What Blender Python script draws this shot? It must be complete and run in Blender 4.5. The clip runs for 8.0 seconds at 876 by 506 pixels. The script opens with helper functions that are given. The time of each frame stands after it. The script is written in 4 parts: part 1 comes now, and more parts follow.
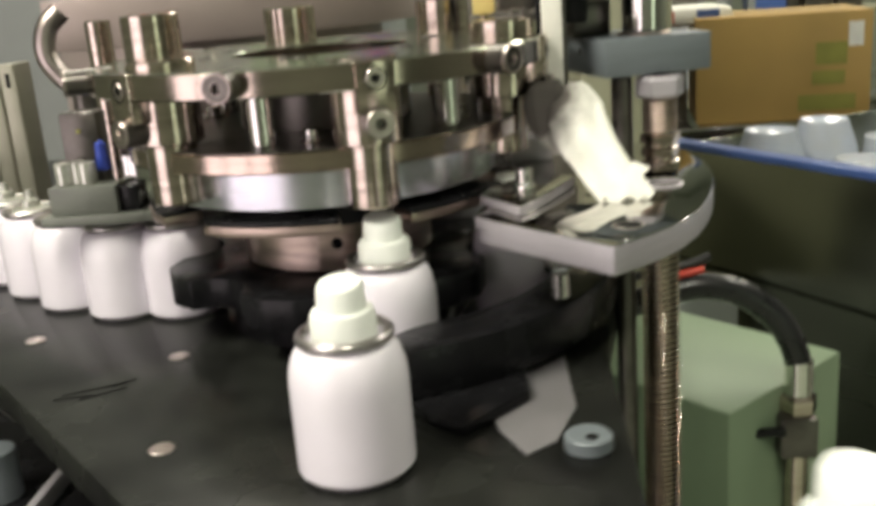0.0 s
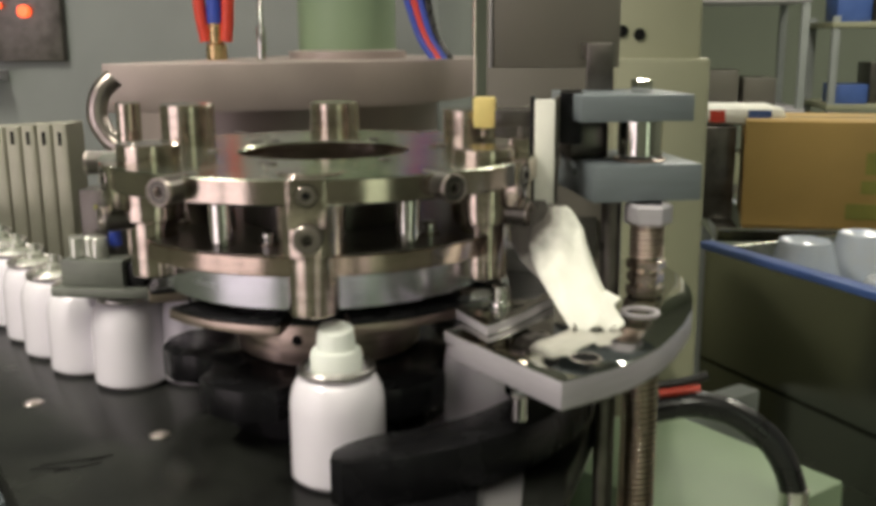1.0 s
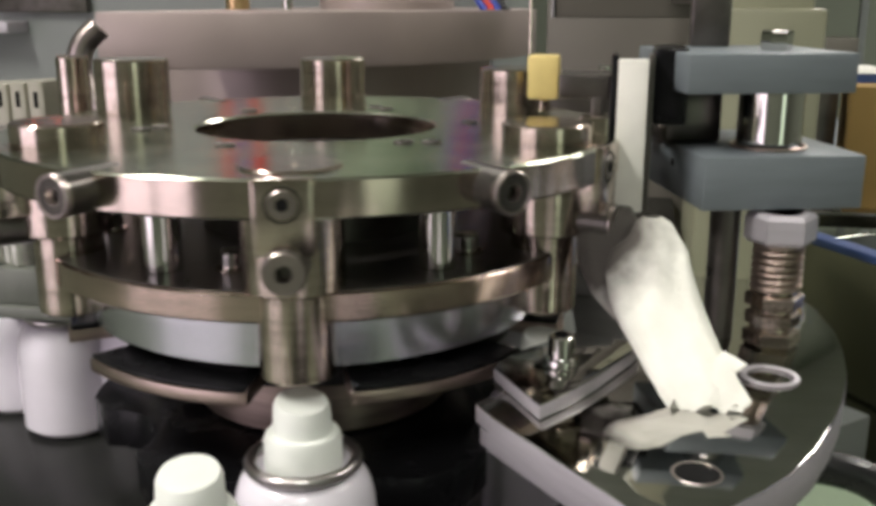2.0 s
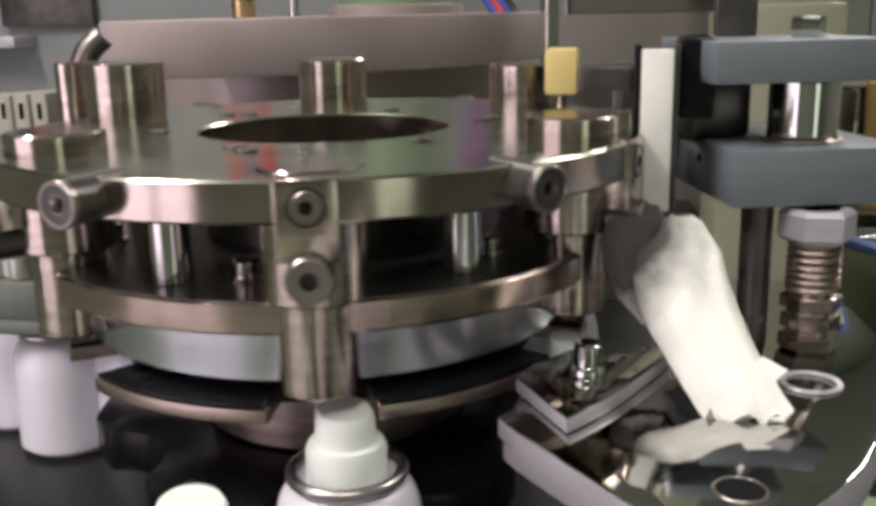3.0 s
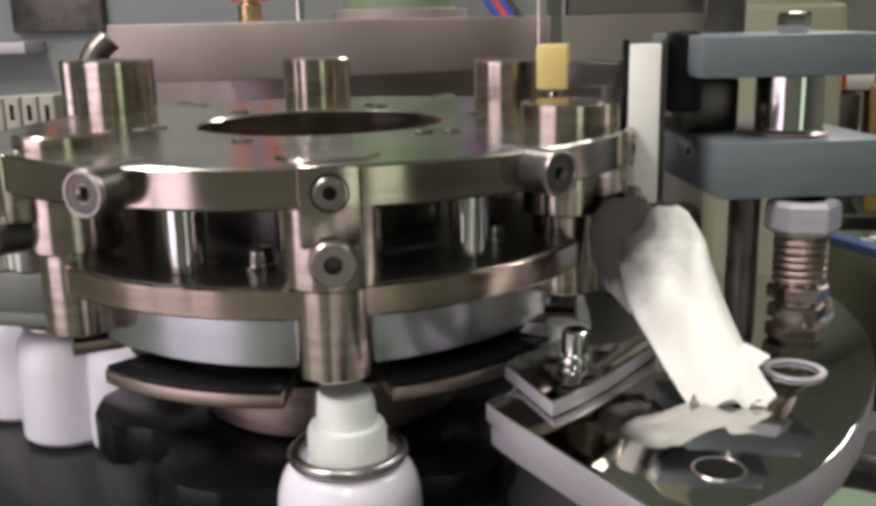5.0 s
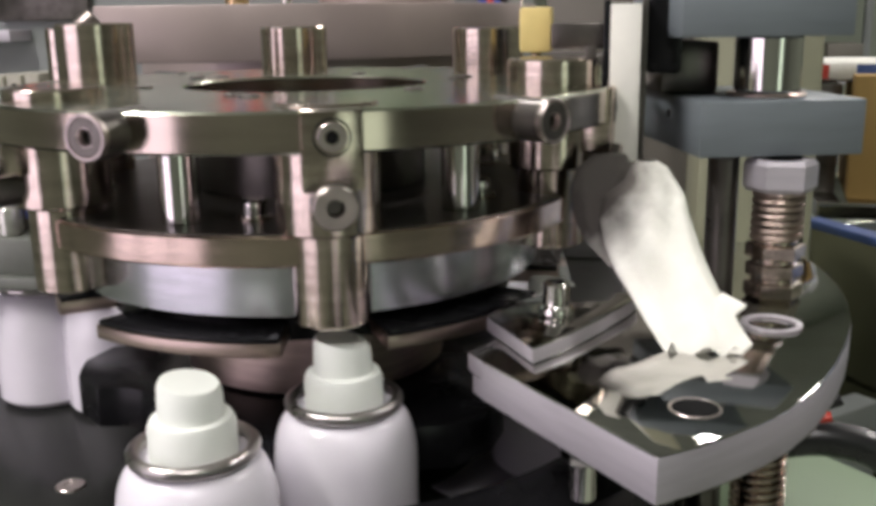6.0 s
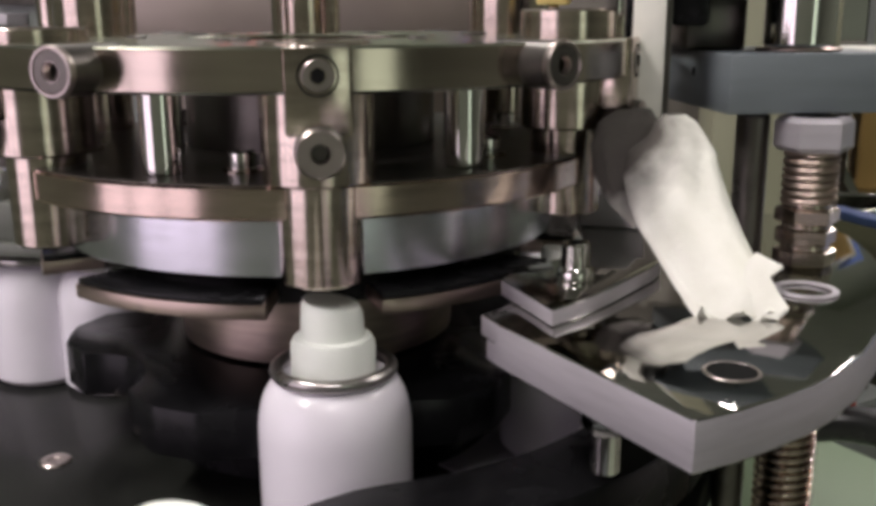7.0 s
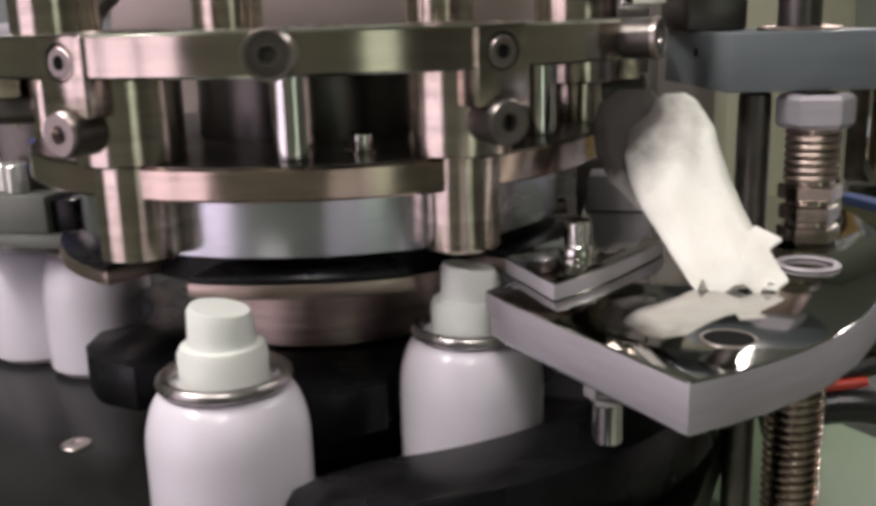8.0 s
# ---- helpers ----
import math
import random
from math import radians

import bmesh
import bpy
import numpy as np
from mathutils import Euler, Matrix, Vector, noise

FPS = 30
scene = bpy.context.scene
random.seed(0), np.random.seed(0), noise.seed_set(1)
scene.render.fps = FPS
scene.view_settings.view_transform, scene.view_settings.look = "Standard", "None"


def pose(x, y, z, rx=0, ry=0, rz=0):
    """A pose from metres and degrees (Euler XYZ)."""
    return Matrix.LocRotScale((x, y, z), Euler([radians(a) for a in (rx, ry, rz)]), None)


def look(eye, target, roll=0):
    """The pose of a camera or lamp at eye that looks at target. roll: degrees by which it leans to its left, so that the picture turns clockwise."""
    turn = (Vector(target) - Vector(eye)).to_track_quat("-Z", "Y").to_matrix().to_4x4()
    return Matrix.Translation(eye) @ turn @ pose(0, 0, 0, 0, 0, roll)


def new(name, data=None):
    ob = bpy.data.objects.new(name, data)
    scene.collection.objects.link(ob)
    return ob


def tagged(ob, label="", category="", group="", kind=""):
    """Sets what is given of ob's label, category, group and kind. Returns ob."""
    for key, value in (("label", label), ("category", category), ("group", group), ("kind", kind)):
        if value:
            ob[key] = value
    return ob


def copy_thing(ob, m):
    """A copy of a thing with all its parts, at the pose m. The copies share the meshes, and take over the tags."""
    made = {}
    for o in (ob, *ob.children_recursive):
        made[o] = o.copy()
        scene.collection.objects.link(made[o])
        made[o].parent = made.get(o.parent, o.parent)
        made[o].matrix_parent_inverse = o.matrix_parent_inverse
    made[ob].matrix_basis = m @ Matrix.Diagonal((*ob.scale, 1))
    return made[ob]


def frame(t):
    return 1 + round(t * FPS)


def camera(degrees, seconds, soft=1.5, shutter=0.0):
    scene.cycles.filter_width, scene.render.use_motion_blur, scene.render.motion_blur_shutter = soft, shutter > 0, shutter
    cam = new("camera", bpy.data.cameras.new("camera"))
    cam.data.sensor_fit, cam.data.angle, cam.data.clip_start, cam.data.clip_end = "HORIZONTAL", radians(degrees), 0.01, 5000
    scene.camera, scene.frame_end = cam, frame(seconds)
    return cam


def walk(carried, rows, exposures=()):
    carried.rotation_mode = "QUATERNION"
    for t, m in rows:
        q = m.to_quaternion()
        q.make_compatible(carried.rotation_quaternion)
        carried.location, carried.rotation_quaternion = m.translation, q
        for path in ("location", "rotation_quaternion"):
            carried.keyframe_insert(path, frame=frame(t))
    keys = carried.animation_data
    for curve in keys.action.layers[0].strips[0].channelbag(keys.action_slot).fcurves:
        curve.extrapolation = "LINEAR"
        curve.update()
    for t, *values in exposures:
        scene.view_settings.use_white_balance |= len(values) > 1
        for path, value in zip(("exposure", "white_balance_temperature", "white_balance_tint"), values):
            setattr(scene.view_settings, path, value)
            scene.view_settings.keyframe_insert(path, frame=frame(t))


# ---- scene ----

cam = camera(48.8, 8.0, soft=4.0, shutter=0.4)
CAM = [
    (0, pose(0.0408, -0.5296, 0.1748, 74.17, 4.21, 2.03)),
    (0.2, look((0.070, -0.547, 0.186), (-0.087, 1.381, -0.325), -2.3)),
    (0.5, pose(0.0824, -0.5589, 0.1847, 76.76, 0.11, 4.85)),
    (0.7, look((0.087, -0.559, 0.185), (-0.106, 1.383, -0.250), 0.0)),
    (1, pose(0.0864, -0.5317, 0.2020, 77.66, 0.35, 7.17)),
    (1.2, look((0.084, -0.497, 0.206), (-0.191, 1.425, -0.274), -0.1)),
    (1.5, pose(0.0811, -0.4523, 0.2085, 75.78, -1.09, 9.79)),
    (1.7, look((0.077, -0.410, 0.203), (-0.228, 1.496, -0.318), 1.2)),
    (2, pose(0.0743, -0.3771, 0.1919, 75.31, -0.00, 10.61)),
    (3.5, pose(0.0687, -0.3601, 0.1858, 75.89, 1.31, 10.99)),
    (4, pose(0.0733, -0.3648, 0.1895, 75.67, 1.37, 11.35)),
    (4.5, pose(0.0755, -0.3661, 0.1853, 76.31, 1.36, 11.74)),
    (6, pose(0.0793, -0.3741, 0.1684, 76.29, 0.80, 10.89)),
    (6.5, pose(0.0791, -0.3772, 0.1543, 76.82, 1.10, 10.14)),
    (7, pose(0.0722, -0.3578, 0.1518, 76.18, 0.31, 10.94)),
    (7.5, pose(0.0791, -0.3553, 0.1461, 75.86, 0.57, 11.33)),
    (8, pose(0.0791, -0.3640, 0.1463, 76.38, 1.49, 12.12)),
]
walk(cam, CAM, exposures=[(0, 0.22, 6840, 12), (0.2, 0.06, 6840, 12), (1.0, -0.09, 6890, 12), (2.0, -0.05, 6420, 18), (3.5, -0.09, 6320, 22), (4.5, -0.1, 6320, 22), (6.0, 0.02, 6270, 22), (7.0, -0.26, 6370, 25), (8, -0.28, 6370, 25)])

# ---- plan, metres; the black table top is z = 0 ----
RX, RY = -0.0417, -0.0147          # axis of the turning head
PITCH = 0.0960                     # radius on which the spindles and cans stand
SINK = 0.0                         # the cans run on the table top
FLOOR = -0.85
CAN_R, RING_Z = 0.0225, 0.0540


def at(angle, radius):
    """A place round the head's axis; the angle in degrees from the front, towards the camera's right."""
    a = radians(angle)
    return RX + radius * math.sin(a), RY - radius * math.cos(a)


# ---- light ----
world = bpy.data.worlds.new("world")
scene.world = world
world.use_nodes = True
wt = world.node_tree
sky = wt.nodes.new("ShaderNodeTexSky")
sky.sky_type, sky.sun_disc = "NISHITA", False
sky.sun_elevation, sky.sun_rotation = radians(40), radians(120)
wt.links.new(sky.outputs[0], wt.nodes["Background"].inputs[0])
wt.nodes["Background"].inputs[1].default_value = 0.1


def area_lamp(name, eye, target, sx, sy, watts, colour):
    d = bpy.data.lights.new(name, "AREA")
    d.shape, d.size, d.size_y, d.energy, d.color = "RECTANGLE", sx, sy, watts, colour
    ob = new(name, d)
    ob.matrix_world = look(eye, target)
    return ob


# floor-length glazing beside and behind the machine: three panes
WIN_EYE, WIN_AIM = Vector((-2.65, -2.80, 0.45)), Vector((0.0, -0.05, 0.45))
WIN_SIDE = (WIN_AIM - WIN_EYE).normalized().cross(Vector((0, 0, 1)))
for k in (-1, 0, 1):
    shift = WIN_SIDE * (0.92 * k)
    area_lamp("window_and_fill", WIN_EYE + shift, WIN_AIM + shift, 0.80, 2.5, 13.5, (1.0, 0.88, 0.95))
# one narrower unseen lamp, not glazing, added to tint right-hand metal sides green
area_lamp("window_and_fill", (2.6, -3.4, 0.50), (0, 0, 0.50), 0.8, 2.4, 7, (0.80, 1.0, 0.72))
# unseen overhead lamps, assumed; the extra ones brighten the cans and the background
for lx, ly, w in ((-1.2, -0.9, 66), (-0.9, 1.5, 34), (1.8, 0.9, 34), (0.3, -1.8, 28), (0.8, 2.8, 34), (2.0, 3.0, 24), (3.6, 5.0, 50)):
    area_lamp("overhead_fill", (lx, ly, 1.98), (lx, ly, 0), 0.10, 1.2, w, (1.0, 1.0, 0.88))


# ---- materials ----
def material(name, base, rough, metal=0.0, var=0.12, scale=40.0, bump=0.1, bump_scale=200.0, stretch=(1, 1, 1),
             second=None, coat=0.0, spots=0.0, rvar=0.12, emit=0.0):
    m = bpy.data.materials.new(name)
    m.use_nodes = True
    nt = m.node_tree
    b = nt.nodes["Principled BSDF"]
    b.inputs["Metallic"].default_value = metal
    b.inputs["Coat Weight"].default_value = coat
    tc = nt.nodes.new("ShaderNodeTexCoord")
    mp = nt.nodes.new("ShaderNodeMapping")
    mp.inputs["Scale"].default_value = stretch
    nt.links.new(tc.outputs["Object"], mp.inputs["Vector"])
    n1 = nt.nodes.new("ShaderNodeTexNoise")
    n1.inputs["Scale"].default_value, n1.inputs["Detail"].default_value = scale, 5
    n2 = nt.nodes.new("ShaderNodeTexNoise")
    n2.inputs["Scale"].default_value, n2.inputs["Detail"].default_value = bump_scale, 3
    nt.links.new(mp.outputs[0], n1.inputs["Vector"])
    nt.links.new(mp.outputs[0], n2.inputs["Vector"])
    ramp = nt.nodes.new("ShaderNodeValToRGB")
    lo = [c * (1 - var) for c in base]
    hi = [min(1.0, c * (1 + var)) for c in (second or base)]
    ramp.color_ramp.elements[0].position, ramp.color_ramp.elements[1].position = 0.3, 0.7
    ramp.color_ramp.elements[0].color, ramp.color_ramp.elements[1].color = (*lo, 1), (*hi, 1)
    nt.links.new(n1.outputs["Fac"], ramp.inputs["Fac"])
    out = ramp.outputs["Color"]
    if spots:
        n3 = nt.nodes.new("ShaderNodeTexNoise")
        n3.inputs["Scale"].default_value, n3.inputs["Detail"].default_value = scale * 3.1, 8
        nt.links.new(tc.outputs["Object"], n3.inputs["Vector"])
        r3 = nt.nodes.new("ShaderNodeValToRGB")
        r3.color_ramp.elements[0].position, r3.color_ramp.elements[1].position = 0.58, 0.72
        nt.links.new(n3.outputs["Fac"], r3.inputs["Fac"])
        mul = nt.nodes.new("ShaderNodeMath")
        mul.operation = "MULTIPLY"
        mul.inputs[1].default_value = spots
        nt.links.new(r3.outputs["Color"], mul.inputs[0])
        mix = nt.nodes.new("ShaderNodeMix")
        mix.data_type = "RGBA"
        mix.inputs[7].default_value = (*[0.5 * c + 0.10 for c in base], 1)
        nt.links.new(mul.outputs[0], mix.inputs[0])
        nt.links.new(out, mix.inputs[6])
        out = mix.outputs[2]
    nt.links.new(out, b.inputs["Base Color"])
    mr = nt.nodes.new("ShaderNodeMapRange")
    mr.inputs["To Min"].default_value, mr.inputs["To Max"].default_value = max(0.02, rough - rvar), min(1, rough + rvar)
    nt.links.new(n1.outputs["Fac"], mr.inputs["Value"])
    nt.links.new(mr.outputs[0], b.inputs["Roughness"])
    if bump:
        bp = nt.nodes.new("ShaderNodeBump")
        bp.inputs["Strength"].default_value, bp.inputs["Distance"].default_value = bump, 0.0006
        nt.links.new(n2.outputs["Fac"], bp.inputs["Height"])
        nt.links.new(bp.outputs[0], b.inputs["Normal"])
    if emit:
        b.inputs["Emission Color"].default_value = (*base, 1)
        b.inputs["Emission Strength"].default_value = emit
    return m


STEEL = material("turned_steel", (0.52, 0.435, 0.375), 0.16, 1.0, 0.10, 25, 0.05, 300, (1, 1, 14), (0.60, 0.515, 0.45), spots=0.25, rvar=0.06)
PLATE_TOP = material("oiled_plate_steel", (0.40, 0.42, 0.335), 0.20, 1.0, 0.15, 60, 0.08, 250, (1, 1, 1), (0.48, 0.49, 0.40), spots=0.5, rvar=0.07)
RIM = material("turned_rim_steel", (0.53, 0.45, 0.39), 0.14, 1.0, 0.08, 20, 0.04, 200, (1, 1, 10), rvar=0.04)
RIM_WARM = material("warm_turned_rim", (0.56, 0.445, 0.38), 0.16, 1.0, 0.12, 30, 0.05, 200, (1, 1, 10), spots=0.25, rvar=0.05)
BRUSHED = material("brushed_roller_face", (0.44, 0.385, 0.36), 0.30, 1.0, 0.08, 60, 0.1, 400, rvar=0.06)
CHROME = material("bright_chrome", (0.74, 0.72, 0.69), 0.12, 1.0, 0.06, 40, 0.03, 200, rvar=0.05)
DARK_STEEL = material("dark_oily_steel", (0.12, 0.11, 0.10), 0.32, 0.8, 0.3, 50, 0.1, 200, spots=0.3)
COPPERY = material("warm_worn_steel", (0.46, 0.37, 0.32), 0.34, 1.0, 0.2, 40, 0.1, 160, (1, 1, 8), spots=0.4)
DRUM = material("polished_band_steel", (0.66, 0.67, 0.73), 0.24, 1.0, 0.08, 18, 0.06, 60, (1, 1, 6), rvar=0.08)
STAINLESS = material("stainless_plate", (0.56, 0.55, 0.53), 0.055, 1.0, 0.06, 30, 0.015, 120, (1, 5, 1), spots=0.10, rvar=0.03)
STAINLESS_EDGE = material("milled_stainless_edge", (0.49, 0.465, 0.50), 0.48, 0.5, 0.06, 60, 0.08, 300, (1, 1, 10), rvar=0.06)
ALU = material("grey_anodised_block", (0.165, 0.19, 0.205), 0.48, 0.2, 0.06, 40, 0.06, 300, (1, 1, 7), rvar=0.06)
BLACK = material("black_acetal", (0.008, 0.008, 0.009), 0.26, 0.0, 0.4, 50, 0.06, 250, spots=0.04, rvar=0.08)
TABLE = material("black_scuffed_table", (0.008, 0.008, 0.008), 0.25, 0.0, 0.5, 18, 0.10, 120, second=(0.014, 0.015, 0.013), spots=0.06, rvar=0.10)
WHITE_CAN = material("white_can_enamel", (0.79, 0.755, 0.82), 0.24, 0.0, 0.02, 60, 0.02, 500, coat=0.3, rvar=0.05)
WHITE_CAP = material("white_cap_plastic", (0.80, 0.83, 0.78), 0.42, 0.0, 0.03, 90, 0.05, 400)
RING = material("tin_valve_cup", (0.50, 0.48, 0.46), 0.32, 1.0, 0.10, 90, 0.06, 300)
VALVE = material("clear_valve_plastic", (0.55, 0.56, 0.50), 0.12, 0.6, 0.15, 200, 0.05, 300)
CLOTH = material("white_cotton_cloth", (0.86, 0.86, 0.77), 0.9, 0.0, 0.04, 90, 0.5, 700, second=(0.90, 0.90, 0.83))

def stain(m, centre, inner, outer, colour):
    """Lays a soiled patch of oil, ragged at its rim, on a cloth material."""
    nt = m.node_tree
    b = nt.nodes["Principled BSDF"]
    old = b.inputs["Base Color"].links[0].from_socket
    tc = nt.nodes.new("ShaderNodeTexCoord")
    n = nt.nodes.new("ShaderNodeTexNoise")
    n.inputs["Scale"].default_value, n.inputs["Detail"].default_value = 130, 6
    nt.links.new(tc.outputs["Object"], n.inputs["Vector"])
    d = nt.nodes.new("ShaderNodeVectorMath")
    d.operation = "DISTANCE"
    d.inputs[1].default_value = centre
    nt.links.new(tc.outputs["Object"], d.inputs[0])
    w = nt.nodes.new("ShaderNodeMath")
    w.operation, w.inputs[1].default_value = "MULTIPLY_ADD", 0.012
    nt.links.new(n.outputs["Fac"], w.inputs[0])
    nt.links.new(d.outputs["Value"], w.inputs[2])
    r = nt.nodes.new("ShaderNodeMapRange")
    r.inputs["From Min"].default_value, r.inputs["From Max"].default_value = inner, outer
    nt.links.new(w.outputs[0], r.inputs["Value"])
    mix = nt.nodes.new("ShaderNodeMix")
    mix.data_type = "RGBA"
    mix.inputs[6].default_value = (*colour, 1)
    nt.links.new(r.outputs[0], mix.inputs[0])
    nt.links.new(old, mix.inputs[7])
    nt.links.new(mix.outputs[2], b.inputs["Base Color"])


stain(CLOTH, (-0.026, 0.000, 0.113), 0.021, 0.037, (0.075, 0.068, 0.06))
NYLON = material("yellow_nylon", (0.66, 0.52, 0.20), 0.45, 0.0, 0.1, 60, 0.05, 300)
CARD = material("brown_cardboard", (0.42, 0.27, 0.09), 0.8, 0.0, 0.08, 9, 0.2, 90)
GREY_PAINT = material("grey_cabinet_paint", (0.21, 0.225, 0.22), 0.5, 0.0, 0.06, 8, 0.05, 120)
HEAD_PAINT = material("pale_disc_casting", (0.37, 0.305, 0.285), 0.42, 0.3, 0.08, 14, 0.15, 120)
PANEL_PAINT = material("brown_grey_sheet", (0.135, 0.125, 0.105), 0.45, 0.3, 0.06, 10, 0.05, 150)
GREEN_PAINT = material("pale_green_paint", (0.18, 0.245, 0.155), 0.5, 0.0, 0.08, 7, 0.06, 90)
BEIGE = material("beige_column_paint", (0.25, 0.25, 0.17), 0.5, 0.0, 0.07, 7, 0.05, 90)
RUBBER = material("black_rubber_hose", (0.014, 0.014, 0.015), 0.28, 0.0, 0.3, 60, 0.12, 350)
RED = material("red_hose", (0.55, 0.05, 0.03), 0.35, 0.0, 0.1, 60)
BLUE = material("blue_hose", (0.03, 0.06, 0.35), 0.35, 0.0, 0.1, 60)
BRASS = material("brass_fitting", (0.62, 0.45, 0.24), 0.28, 1.0, 0.1, 80)
TANK = material("brushed_tank_steel", (0.30, 0.31, 0.26), 0.26, 1.0, 0.12, 3, 0.1, 60, (1, 1, 3), rvar=0.08)
FLOOR_M = material("green_epoxy_floor", (0.26, 0.29, 0.23), 0.30, 0.0, 0.15, 1.5, 0.05, 20)
WALL_M = material("pale_workshop_wall", (0.28, 0.31, 0.25), 0.7, 0.0, 0.06, 1.2, 0.1, 30)
CEIL_M = material("white_ceiling_paint", (0.42, 0.43, 0.40), 0.8, 0.0, 0.05, 1.0, 0.05, 20)
FIN = material("beige_aluminium_fin", (0.33, 0.32, 0.26), 0.4, 0.3, 0.12, 30, 0.08, 120)
PLASTIC_BAG = material("clear_bag_plastic", (0.55, 0.57, 0.60), 0.2, 0.0, 0.2, 25, 0.5, 40, second=(0.36, 0.41, 0.50))
BLUE_EDGE = material("blue_rim_strip", (0.05, 0.10, 0.30), 0.4, 0.0, 0.1, 20)
RED_LAMP = material("red_pilot_lamp", (0.9, 0.10, 0.03), 0.3, 0.0, 0.02, 20, 0, emit=2.5)
GREEN_INK = material("green_print", (0.27, 0.26, 0.06), 0.8)
WHITE_INK = material("white_label_paper", (0.75, 0.74, 0.68), 0.7)
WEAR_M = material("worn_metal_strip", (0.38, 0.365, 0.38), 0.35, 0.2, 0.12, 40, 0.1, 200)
PALE_SHEET_M = material("pale_sheet_surface", (0.17, 0.163, 0.17), 0.35, 0.0, 0.10, 40, 0.1, 200)
SENSOR_M = material("dark_green_grey_casting", (0.15, 0.16, 0.14), 0.45, 0.3, 0.2, 60, 0.1, 200, spots=0.2)
# flat black: shade of holes, sockets and slots put in colour; also score marks
RECESS_BLACK = material("recess_black", (0.01, 0.01, 0.01), 0.8)
for dark in (TABLE, BLACK):
    dark.node_tree.nodes["Principled BSDF"].inputs["Specular IOR Level"].default_value = 0.19
RECESS_BLACK.node_tree.nodes["Principled BSDF"].inputs["Specular IOR Level"].default_value = 0.05


# ---- mesh helpers ----
def link(name, bm, mat, parent=None, label="", smooth=True):
    me = bpy.data.meshes.new(name)
    bmesh.ops.recalc_face_normals(bm, faces=bm.faces)
    if smooth:
        for e in bm.edges:
            if len(e.link_faces) == 2 and e.calc_face_angle(0) > radians(32):
                e.smooth = False
        for f in bm.faces:
            f.smooth = True
    bm.to_mesh(me)
    bm.free()
    me.materials.append(mat)
    ob = new(name, me)
    if parent:
        ob.parent = parent
    if label:
        ob["label"] = label
    return ob


def part(name, bm, material_, parent, label=""):
    return link(name, bm, material_, parent, label)


def thing(name, x, y, z, label, category, group="", kind="", rz=0):
    ob = new(name)
    ob.empty_display_size = 0.01
    ob.matrix_world = pose(x, y, z, 0, 0, rz)
    return tagged(ob, label, category, group, kind)


def box(x0, x1, y0, y1, z0, z1, bevel=0.0006, bm=None, m=None):
    own = bm or bmesh.new()
    r = bmesh.ops.create_cube(own, size=1)
    vs = r["verts"]
    for v in vs:
        v.co = Vector((x0 + (v.co.x + 0.5) * (x1 - x0), y0 + (v.co.y + 0.5) * (y1 - y0), z0 + (v.co.z + 0.5) * (z1 - z0)))
    if bevel and bm is None:
        bmesh.ops.bevel(own, geom=list(own.edges), offset=bevel, segments=2, affect="EDGES", profile=0.5)
        vs = own.verts
    if m:
        for v in vs:
            v.co = m @ v.co
    return own


def lathe(profile, n=48, cx=0.0, cy=0.0, bm=None, m=None, closed=False):
    """A turned body: profile of (radius, height) pairs from the bottom up."""
    own = bm or bmesh.new()
    rings = []
    for r, z in profile:
        if r < 1e-6:
            rings.append([own.verts.new((cx, cy, z))])
        else:
            rings.append([own.verts.new((cx + r * math.cos(2 * math.pi * i / n), cy + r * math.sin(2 * math.pi * i / n), z)) for i in range(n)])
    pairs = list(zip(rings, rings[1:])) + ([(rings[-1], rings[0])] if closed else [])
    for a, b in pairs:
        for i in range(n):
            j = (i + 1) % n
            if len(a) == 1 and len(b) == 1:
                continue
            if len(a) == 1:
                own.faces.new((a[0], b[j], b[i]))
            elif len(b) == 1:
                own.faces.new((a[i], a[j], b[0]))
            else:
                own.faces.new((a[i], a[j], b[j], b[i]))
    if m:
        for ring in rings:
            for v in ring:
                v.co = m @ v.co
    return own


def rod(r, z0, z1, n=32, cx=0.0, cy=0.0, c=0.0008, bm=None, m=None):
    c = min(c, r * 0.4, (z1 - z0) * 0.4)
    return lathe([(0, z0), (r - c, z0), (r, z0 + c), (r, z1 - c), (r - c, z1), (0, z1)], n, cx, cy, bm, m)


def annulus(r0, r1, z0, z1, n=96, c=0.0008):
    return lathe([(r0, z0 + c), (r0 + c, z0), (r1 - c, z0), (r1, z0 + c), (r1, z1 - c), (r1 - c, z1), (r0 + c, z1), (r0, z1 - c)], n, closed=True)


